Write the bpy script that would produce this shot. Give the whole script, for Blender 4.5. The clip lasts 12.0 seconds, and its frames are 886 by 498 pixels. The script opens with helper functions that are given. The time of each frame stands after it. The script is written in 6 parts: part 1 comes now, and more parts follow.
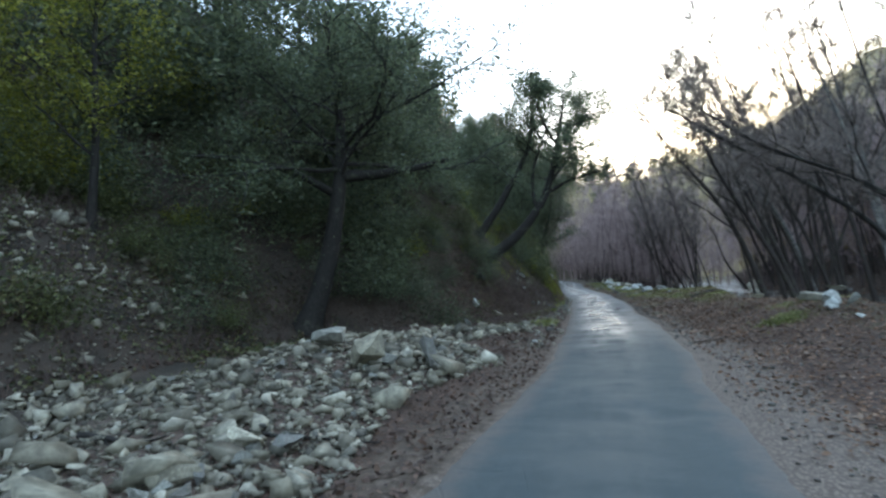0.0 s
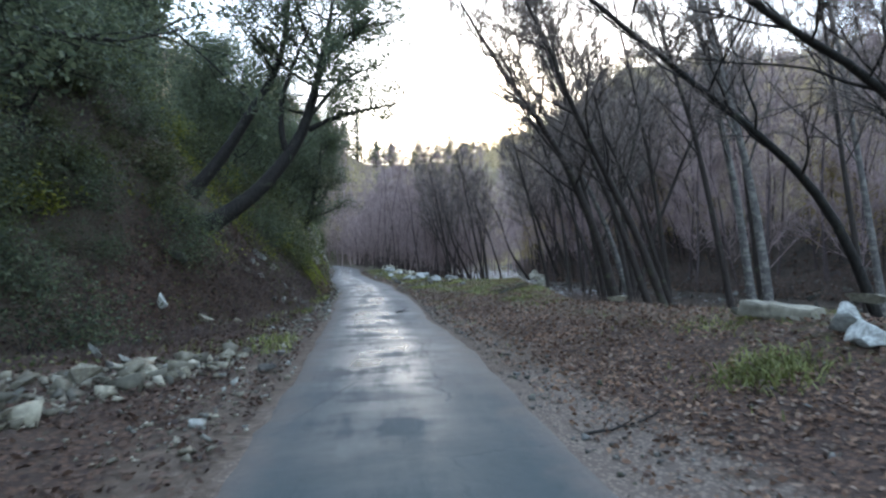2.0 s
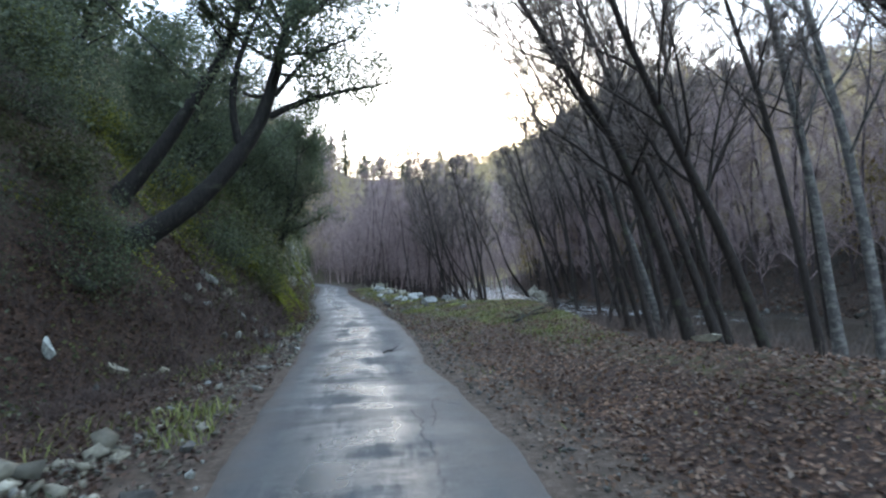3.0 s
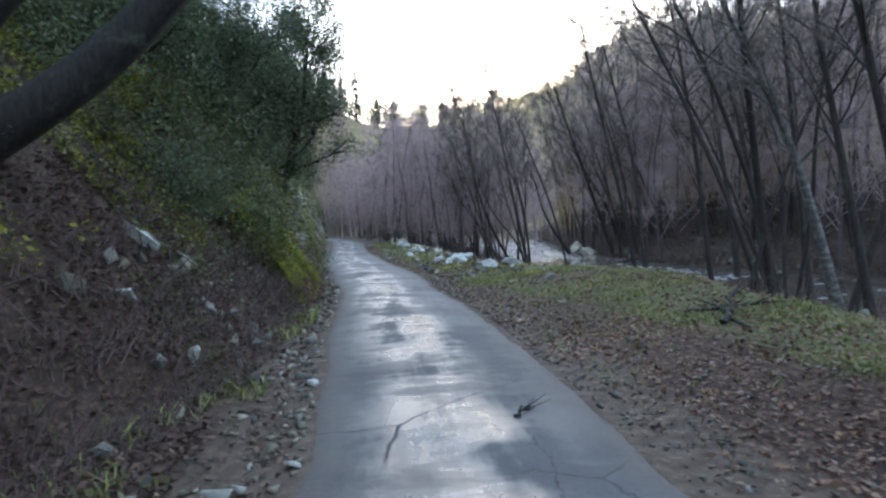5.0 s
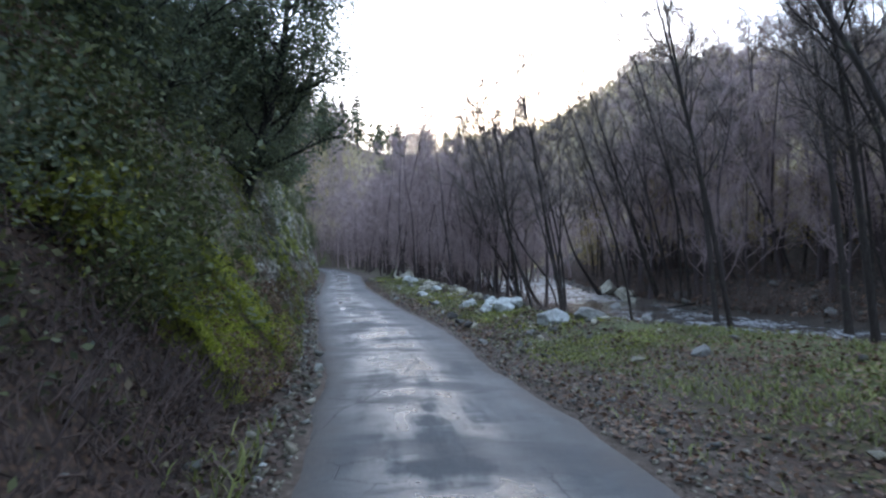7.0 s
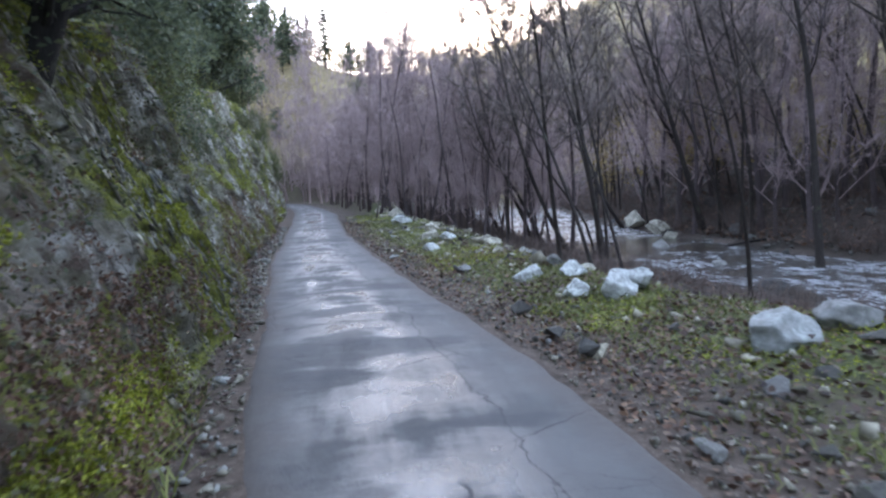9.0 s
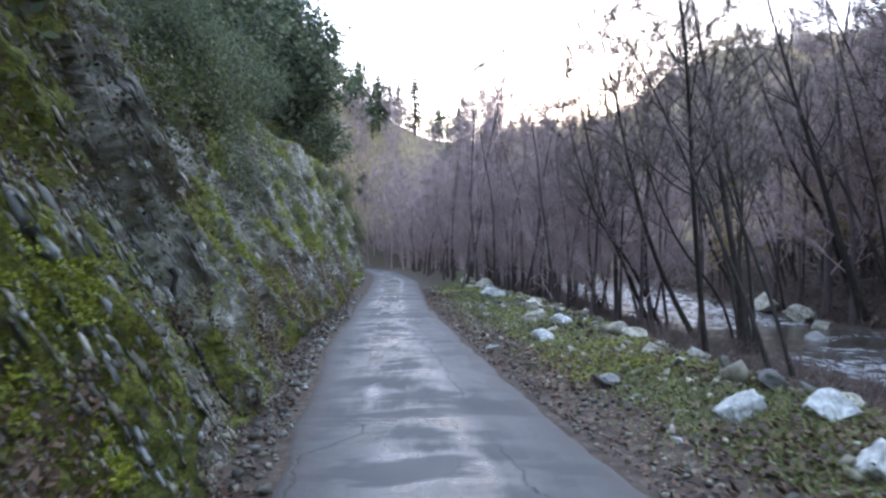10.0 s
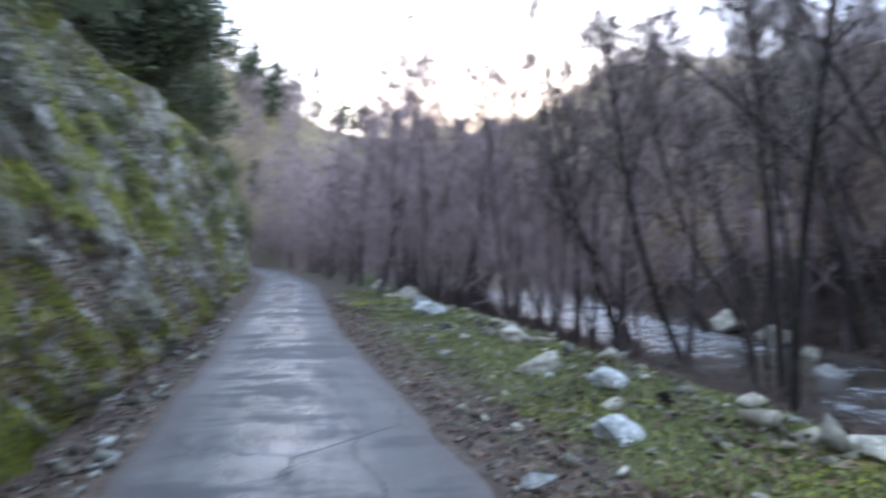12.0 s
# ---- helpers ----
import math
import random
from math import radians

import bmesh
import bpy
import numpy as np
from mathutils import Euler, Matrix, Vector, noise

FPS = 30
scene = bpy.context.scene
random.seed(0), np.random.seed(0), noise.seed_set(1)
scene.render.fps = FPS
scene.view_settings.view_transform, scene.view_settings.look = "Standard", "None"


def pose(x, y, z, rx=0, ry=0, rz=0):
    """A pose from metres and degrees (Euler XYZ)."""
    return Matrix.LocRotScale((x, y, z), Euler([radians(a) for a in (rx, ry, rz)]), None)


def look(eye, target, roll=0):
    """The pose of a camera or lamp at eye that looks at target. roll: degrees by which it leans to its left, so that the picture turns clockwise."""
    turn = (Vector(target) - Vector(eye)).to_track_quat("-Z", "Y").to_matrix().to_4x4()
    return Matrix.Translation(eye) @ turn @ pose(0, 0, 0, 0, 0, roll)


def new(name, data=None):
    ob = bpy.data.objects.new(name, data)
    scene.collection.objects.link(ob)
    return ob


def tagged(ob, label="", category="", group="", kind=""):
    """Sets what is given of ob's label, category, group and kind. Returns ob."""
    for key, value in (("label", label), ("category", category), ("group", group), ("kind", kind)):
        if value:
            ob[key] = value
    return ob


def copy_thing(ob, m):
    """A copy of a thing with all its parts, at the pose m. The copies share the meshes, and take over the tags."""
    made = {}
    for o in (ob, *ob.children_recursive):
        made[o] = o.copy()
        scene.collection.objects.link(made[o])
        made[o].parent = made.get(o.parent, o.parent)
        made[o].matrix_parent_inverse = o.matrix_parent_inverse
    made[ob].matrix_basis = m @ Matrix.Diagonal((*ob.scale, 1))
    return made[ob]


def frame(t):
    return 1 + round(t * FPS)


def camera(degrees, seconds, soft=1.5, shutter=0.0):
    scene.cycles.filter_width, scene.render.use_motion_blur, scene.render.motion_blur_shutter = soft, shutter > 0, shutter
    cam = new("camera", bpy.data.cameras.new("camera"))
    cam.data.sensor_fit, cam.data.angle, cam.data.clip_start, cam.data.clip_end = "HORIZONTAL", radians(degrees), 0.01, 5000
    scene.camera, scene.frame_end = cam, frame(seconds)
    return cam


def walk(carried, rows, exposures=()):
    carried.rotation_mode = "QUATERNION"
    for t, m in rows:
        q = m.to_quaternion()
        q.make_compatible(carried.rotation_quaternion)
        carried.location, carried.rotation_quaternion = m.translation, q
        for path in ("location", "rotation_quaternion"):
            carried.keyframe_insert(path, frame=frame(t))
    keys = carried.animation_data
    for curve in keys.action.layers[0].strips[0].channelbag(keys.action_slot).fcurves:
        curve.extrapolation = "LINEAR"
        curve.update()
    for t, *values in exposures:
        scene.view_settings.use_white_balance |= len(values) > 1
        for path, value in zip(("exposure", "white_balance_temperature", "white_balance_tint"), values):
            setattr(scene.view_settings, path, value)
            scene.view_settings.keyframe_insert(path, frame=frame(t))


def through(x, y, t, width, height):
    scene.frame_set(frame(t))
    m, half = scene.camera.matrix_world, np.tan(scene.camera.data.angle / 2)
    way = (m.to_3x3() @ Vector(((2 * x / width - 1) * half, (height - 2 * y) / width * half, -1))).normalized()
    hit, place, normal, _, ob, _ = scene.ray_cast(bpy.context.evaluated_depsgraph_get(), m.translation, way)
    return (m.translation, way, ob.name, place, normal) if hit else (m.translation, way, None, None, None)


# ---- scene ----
cam = camera(69.9, 12.0, soft=2.4, shutter=0.2)
# seconds, place in metres, then heading, pitch and roll in degrees
ROWS = [
    (0.0, 0.003, -0.076, 1.728, 0.38, 2.53, -3.68),
    (0.5, 0.901, 2.055, 1.663, 7.34, 4.63, -4.42),
    (1.0, 1.203, 4.819, 1.604, -8.46, 1.04, -2.35),
    (1.5, 1.729, 6.902, 1.537, -15.85, 2.14, -2.68),
    (2.0, 2.224, 8.773, 1.572, -18.93, 0.20, -1.86),
    (2.5, 2.790, 10.644, 1.617, -18.98, 0.66, -1.41),
    (3.0, 3.290, 12.488, 1.651, -19.82, 1.56, -2.66),
    (3.5, 3.807, 14.239, 1.665, -17.84, 1.13, -3.72),
    (3.7, 3.883, 15.075, 1.683, -17.70, 0.85, -4.20),
    (5.3, 4.193, 20.571, 1.693, -19.92, -2.79, -1.49),
    (5.5, 4.278, 21.154, 1.703, -23.93, -1.19, -0.41),
    (6.0, 4.568, 22.907, 1.630, -23.92, 1.12, 0.23),
    (6.5, 4.999, 24.664, 1.601, -20.47, 1.36, -1.01),
    (7.0, 5.386, 26.357, 1.599, -19.24, 0.34, -1.06),
    (7.2, 5.537, 27.024, 1.599, -20.16, 0.14, 0.05),
    (8.8, 6.687, 32.865, 1.714, -20.88, -5.69, -2.40),
    (9.0, 6.868, 33.647, 1.709, -21.23, -6.12, -2.66),
    (9.5, 7.307, 35.604, 1.673, -18.07, -2.93, -1.08),
    (10.0, 7.678, 37.442, 1.612, -14.15, 0.33, -0.66),
    (10.5, 7.991, 39.113, 1.586, -12.55, 0.85, 0.71),
    (11.0, 8.317, 40.741, 1.537, -12.71, -2.77, -0.32),
    (11.5, 8.501, 42.231, 1.503, -11.21, -1.92, 0.68),
    (11.8, 8.665, 43.124, 1.513, -9.83, -1.64, 0.94),
    (12.0, 8.700, 43.680, 1.520, -23.50, 0.60, 1.20),
]
walk(cam, [(t, pose(x, y, z, 0, 0, yaw) @ pose(0, 0, 0, 90 + pitch, 0, 0) @ pose(0, 0, 0, 0, 0, roll)) for t, x, y, z, yaw, pitch, roll in ROWS],
     exposures=[(0.0, 1.20, 6450, 3), (0.5, 1.52, 6450, 7), (1.0, 1.56, 6450, 8), (2.0, 1.46, 6450, 8), (3.5, 1.40, 6450, 7), (5.5, 1.62, 6300, 11), (7.2, 1.28, 6200, 13), (9.0, 1.82, 6350, 18), (11.0, 1.80, 6300, 17), (12.0, 1.84, 6300, 17)])

# ---------------------------------------------------------------- light: evening sky, the sun just behind the ridge
SUN_AZ, SUN_EL = 27.0, 8.0
world = bpy.data.worlds.new("sky")
world.use_nodes = True
scene.world = world
wt = world.node_tree
sky = wt.nodes.new("ShaderNodeTexSky")
sky.sky_type = "NISHITA"
sky.sun_disc = False
sky.sun_elevation, sky.sun_rotation = radians(SUN_EL), radians(SUN_AZ)
sky.air_density, sky.dust_density, sky.ozone_density = 1.0, 1.5, 2.0
clear = wt.nodes["Background"]
wt.links.new(sky.outputs[0], clear.inputs[0])
clear.inputs[1].default_value = 0.14
# a thin, even layer of high cloud
cloud = wt.nodes.new("ShaderNodeBackground")
cloud.inputs[0].default_value, cloud.inputs[1].default_value = (0.66, 0.83, 1.11, 1), 0.78
both = wt.nodes.new("ShaderNodeAddShader")
wt.links.new(clear.outputs[0], both.inputs[0])
wt.links.new(cloud.outputs[0], both.inputs[1])
wt.links.new(both.outputs[0], wt.nodes["World Output"].inputs[0])
sun = new("sun", bpy.data.lights.new("sun", "SUN"))
sun.data.energy, sun.data.angle, sun.data.color = 0.5, radians(14), (1.0, 0.9, 0.78)
sun.matrix_world = look((0, 0, 50), (-math.sin(radians(SUN_AZ)) * 100, -math.cos(radians(SUN_AZ)) * 100, 50 - 100 * math.tan(radians(SUN_EL))))


# ---------------------------------------------------------------- numbers of the plan
def table(rows):
    a = np.array(rows, float)
    return lambda y: np.interp(y, a[:, 0], a[:, 1])


ROAD_L = table([(-60, -19), (-20, -7.6), (0, -1.95), (5.1, -0.35), (7, 0.24), (10.6, 1.45), (11.7, 1.73), (13.5, 2.13), (17.6, 3.08), (19.6, 3.52), (24.5, 4.58),
                (29.3, 5.45), (30.9, 5.82), (34.7, 6.6), (39.5, 7.2), (43.1, 7.7), (45, 7.95), (46.7, 8.17), (48.4, 8.35), (51, 8.8), (53.3, 9.27), (56.8, 9.8),
                (62, 10.7), (70, 12.0), (79, 13.4), (84, 14.0), (94, 14.6), (110, 13.5), (140, 4)])
ROAD_R = table([(-60, -16), (-20, -4.7), (0, 0.95), (4.5, 2.5), (6.7, 3.05), (9.2, 3.62), (11.5, 4.36), (12.7, 4.63), (14.4, 5.0), (15.6, 5.3), (18.2, 5.93), (19.5, 6.15),
                (22.9, 6.69), (28.2, 7.92), (31.4, 8.5), (34.2, 8.85), (38.6, 9.75), (40.7, 9.98), (43.5, 10.22), (45.5, 10.48), (48.5, 10.86), (51.3, 11.24), (54, 11.6),
                (56.2, 11.9), (60, 12.65), (67.3, 14.05), (71.6, 14.9), (77.5, 15.6), (83, 16.2), (95, 17.3), (110, 16.3), (140, 7)])
VERGE_X = table([(-60, -9), (-20, 1), (0, 6.2), (10, 8.2), (14, 8.9), (18, 9.3), (21, 9.4), (25, 10.9), (29, 12.0), (33, 13.4), (36, 13.3), (40, 12.3), (45, 12.8),
                 (48, 13.7), (52, 14.5), (56, 15.4), (63, 16.3), (70, 18), (90, 24), (120, 30), (150, 40)])
VERGE_Z = table([(-60, 0.2), (8, 0.3), (12, 0.55), (14, 0.7), (18, 0.5), (22, 0.36), (25, 0.38), (29, 0.46), (33, 0.32), (36, 0.16), (40, 0.2), (46, 0.22), (55, 0.12), (70, 0.0)])
FLOOR_Z = table([(-60, -0.6), (20, -0.5), (28, -0.75), (40, -1.05), (60, -1.15), (90, -1.2)])
WATER_L = table([(-60, 17), (10, 20.5), (26, 20.8), (35, 20.5), (45, 19.8), (50, 20.6), (55, 21.5), (60, 22.3), (67, 24), (75, 26), (90, 31), (115, 40), (150, 55), (300, 110)])
WATER_R = table([(-60, 25), (26, 28), (40, 27.9), (50, 27), (55, 28), (61, 29.5), (68, 31.5), (83, 38), (100, 45), (117, 52), (150, 68), (300, 125)])
BANK_S = table([(-60, 7.5), (5, 7.5), (15, 7.3), (18, 6.6), (20, 4.8), (22, 3.4), (23.5, 2.5), (25, 1.5), (26.5, 0.85), (28, 0.62), (32, 0.55), (35, 0.42), (40, 0.28), (45, 0.36), (51, 0.6), (60, 0.5), (150, 0.5)])
BANK_K = table([(-60, 0.7), (15, 0.75), (20, 0.85), (23, 1.0), (25, 1.15), (26.5, 1.3), (28, 1.35), (33, 1.4), (37, 2.0), (40, 2.8), (44, 2.3), (60, 2.5), (72, 3.4), (90, 4.2)])
BANK_H = table([(-60, 5), (20, 6), (28, 6.5), (33, 5), (36, 3.6), (40, 3.3), (46, 4.2), (60, 6.0), (90, 7.0)])
RIDGE_EL = table([(-180, 18), (-30, 24), (-5, 20), (2, 16), (8, 12.4), (12, 10.6), (16, 10.4), (20, 10.3), (24, 10.6), (27, 11.4), (30, 12.6), (33, 14.4), (36, 16.9), (40, 18.4), (44, 16.4), (48, 15.8), (56, 15.8), (70, 16.5), (90, 18), (180, 18)])
RIDGE_D = table([(-180, 160), (4, 140), (8, 122), (18, 125), (23, 240), (30, 330), (40, 345), (60, 260), (90, 170), (180, 160)])
WATER_Z = -1.5


def smooth(a, b, x):
    t = np.clip((x - a) / (b - a), 0, 1)
    return t * t * (3 - 2 * t)


GRID = np.random.RandomState(5).rand(256, 256)


def noise2(x, y):
    x, y = np.asarray(x, float), np.asarray(y, float)
    i, j = np.floor(x).astype(int), np.floor(y).astype(int)
    u, v = x - i, y - j
    u, v = u * u * (3 - 2 * u), v * v * (3 - 2 * v)
    g = lambda a, b: GRID[a & 255, b & 255]
    return (g(i, j) * (1 - u) + g(i + 1, j) * u) * (1 - v) + (g(i, j + 1) * (1 - u) + g(i + 1, j + 1) * u) * v


def fbm(x, y, octaves=4):
    total, amp, size = 0.0, 0.5, 1.0
    for k in range(octaves):
        total = total + amp * (noise2(x * size + 17 * k, y * size + 31 * k) - 0.5)
        amp, size = amp * 0.5, size * 2.03
    return total


def ground_z(x, y):
    """Height of the ground at arrays x, y."""
    x, y = np.broadcast_arrays(np.asarray(x, float), np.asarray(y, float))
    xl, xr = ROAD_L(y), ROAD_R(y)
    az, r = np.degrees(np.arctan2(x - 6, y - 25)), np.hypot(x - 6, y - 25)
    reach = np.clip(r / RIDGE_D(az), 0, 1)
    cap = np.tan(np.radians(RIDGE_EL(az) - 0.9)) * RIDGE_D(az) * reach ** 1.25 + 9 * fbm(x / 45, y / 45, 3) * smooth(0.3, 0.8, reach)
    cap = np.maximum(cap, np.where(x < ROAD_L(y), 14, 3))
    # left bank and hillside
    d = xl - x
    s, k, h = BANK_S(y), BANK_K(y), BANK_H(y)
    s = s + 0.35 + 0.9 * smooth(33, 38, y)
    face = (d - s) * k
    top = h + (d - s - h / k) * 0.8
    left = np.where(face < h, np.maximum(face, 0), top) + 0.03 * smooth(0, 0.8, d)
    left = left + smooth(0.5, 4, left) * 1.2 * fbm(x / 3.1, y / 3.1, 4)
    heap = 0.5 * np.exp(-((x + 2.4) / 2.2) ** 2 - ((y - 12.6) / 3.0) ** 2) + 0.3 * np.exp(-((x + 0.3) / 1.7) ** 2 - ((y - 16.5) / 2.6) ** 2)
    heap = heap + 1.1 * np.exp(-((x + 8.6) / 2.6) ** 2 - ((y - 13) / 4.5) ** 2)
    left = left + heap * smooth(0.3, 1.6, d)
    left = np.minimum(left, cap)
    # right verge, flood bank, river bed, far bank
    d = x - xr
    xe, ze, zf = VERGE_X(y), VERGE_Z(y), FLOOR_Z(y)
    wl, wr = WATER_L(y), WATER_R(y)
    verge = ze * smooth(0.3, np.maximum(xe - xr, 1), d) + smooth(0.3, 1.5, d) * 0.12 * fbm(x / 1.3, y / 1.3)
    e = x - xe
    drop = np.maximum(ze - 0.75 * np.maximum(e, 0), zf + 0.25 * fbm(x / 2, y / 2))
    drop = np.where(e > 0, drop, verge)
    toward = smooth(0, 1, (x - xe - 2) / np.maximum(wl - xe - 2, 1))
    flood = drop * (1 - toward) + (WATER_Z + 0.08) * toward
    flood = np.where(e > 2, flood, drop)
    mid = np.abs(x - (wl + wr) / 2) / ((wr - wl) / 2)
    bed = WATER_Z + 0.08 - 0.7 * (1 - np.clip(mid, 0, 1) ** 2)
    s = x - wr
    far = WATER_Z + 0.1 + 0.32 * np.clip(s, 0, 7) + 0.85 * np.maximum(s - 7, 0) + smooth(0, 5, s) * 1.6 * fbm(x / 6, y / 6, 5)
    ahead = 1.1 * (y - 114 - 0.45 * np.maximum(x - 30, 0))
    far = np.minimum(np.maximum(far, ahead), cap)
    right = np.where(x < wl, np.where(e > 0, flood, verge), np.where(x < wr, bed, far))
    right = np.maximum(right, np.where(y > 105, np.minimum(ahead, cap), -9))
    left = np.maximum(left, np.where(y > 120, np.minimum(ahead, cap), -9))
    z = np.where(x < xl, left, np.where(x > xr, right, 0.0))
    inside = smooth(0.12, 0.36, x - xl) * smooth(0.12, 0.36, xr - x)
    return z * (1 - inside) - 0.08 * inside + 0.035 * fbm(x * 2.1, y * 2.1, 3) * (1 - inside)


# ---------------------------------------------------------------- mesh tools
def mesh_from(name, verts, faces):
    """verts n x 3; faces m x 3 or m x 4."""
    verts, faces = np.asarray(verts, np.float32), np.asarray(faces, np.int32)
    me = bpy.data.meshes.new(name)
    n, k = faces.shape
    me.vertices.add(len(verts))
    me.vertices.foreach_set("co", verts.ravel())
    me.loops.add(n * k)
    me.loops.foreach_set("vertex_index", faces.ravel())
    me.polygons.add(n)
    me.polygons.foreach_set("loop_start", np.arange(0, n * k, k, dtype=np.int32))
    me.polygons.foreach_set("loop_total", np.full(n, k, np.int32))
    me.update(calc_edges=True)
    return me


def shade(me, on=True):
    me.polygons.foreach_set("use_smooth", np.full(len(me.polygons), on))
    return me


def solid(name, me, material, parent=None, label="", category="", group="", kind=""):
    me.materials.append(material)
    ob = new(name, me)
    ob.parent = parent
    return tagged(ob, label, category, group, kind)


def joined(chunks):
    """One verts, faces pair out of many with the same face size."""
    vs, fs, at = [], [], 0
    for v, f in chunks:
        vs.append(v)
        fs.append(np.asarray(f) + at)
        at += len(v)
    return np.concatenate(vs), np.concatenate(fs)


def grid_faces(nu, nv):
    i = np.arange(nu * nv).reshape(nu, nv)
    return np.stack([i[:-1, :-1], i[1:, :-1], i[1:, 1:], i[:-1, 1:]], -1).reshape(-1, 4)


def tube(points, radii, sides=6):
    p, r = np.asarray(points, float), np.asarray(radii, float)
    t = np.gradient(p, axis=0)
    t /= np.linalg.norm(t, axis=1)[:, None] + 1e-9
    ref = np.array([0.3, 0.9, 0.1]) if abs(t[0][2]) > 0.5 else np.array([0.1, 0.2, 0.97])
    a = np.cross(t, ref)
    a /= np.linalg.norm(a, axis=1)[:, None] + 1e-9
    b = np.cross(t, a)
    w = np.linspace(0, 2 * math.pi, sides, endpoint=False)
    ring = p[:, None] + r[:, None, None] * (np.cos(w)[None, :, None] * a[:, None] + np.sin(w)[None, :, None] * b[:, None])
    i = np.arange(len(p) * sides).reshape(len(p), sides)
    j = np.roll(i, -1, axis=1)
    f = np.stack([i[:-1], j[:-1], j[1:], i[1:]], -1).reshape(-1, 4)
    return ring.reshape(-1, 3), f


def needles(start, end, r):
    """Thin three-sided spikes from start to end, all at once (triangles)."""
    start, end = np.asarray(start), np.asarray(end)
    d = end - start
    a = np.cross(d, [0.31, 0.17, 0.93])
    a /= np.linalg.norm(a, axis=1)[:, None] + 1e-9
    b = np.cross(d, a)
    b /= np.linalg.norm(b, axis=1)[:, None] + 1e-9
    r = np.broadcast_to(r, len(start))[:, None]
    v = np.stack([start + (math.cos(w) * a + math.sin(w) * b) * r for w in (0, 2.094, 4.189)] + [end], 1)
    f = np.array([[0, 1, 3], [1, 2, 3], [2, 0, 3]])[None] + 4 * np.arange(len(start))[:, None, None]
    return v.reshape(-1, 3), f.reshape(-1, 3)


def tri(pair):
    """Quads to triangles."""
    v, f = pair
    f = np.asarray(f)
    return v, np.concatenate([f[:, [0, 1, 2]], f[:, [0, 2, 3]]])


def leaves(rs, centres, size, flat=0.3, ratio=0.5):
    """Kite-shaped, lightly folded leaves about the centres, each an island of two triangles' width."""
    n = len(centres)
    d = rs.normal(size=(n, 3))
    d[:, 2] *= 1 - flat
    d /= np.linalg.norm(d, axis=1)[:, None]
    q = rs.normal(size=(n, 3))
    q[:, 2] *= 1 - flat
    w = q - (q * d).sum(1)[:, None] * d
    w /= np.linalg.norm(w, axis=1)[:, None]
    up = np.cross(d, w)
    s = (size * rs.uniform(0.6, 1.35, n))[:, None]
    v = np.stack([centres - d * s * 0.5, centres + w * s * ratio * 0.5 + up * s * 0.1, centres + d * s * 0.55, centres - w * s * ratio * 0.5 + up * s * 0.1], 1)
    return v.reshape(-1, 3), np.arange(4 * n).reshape(n, 4)


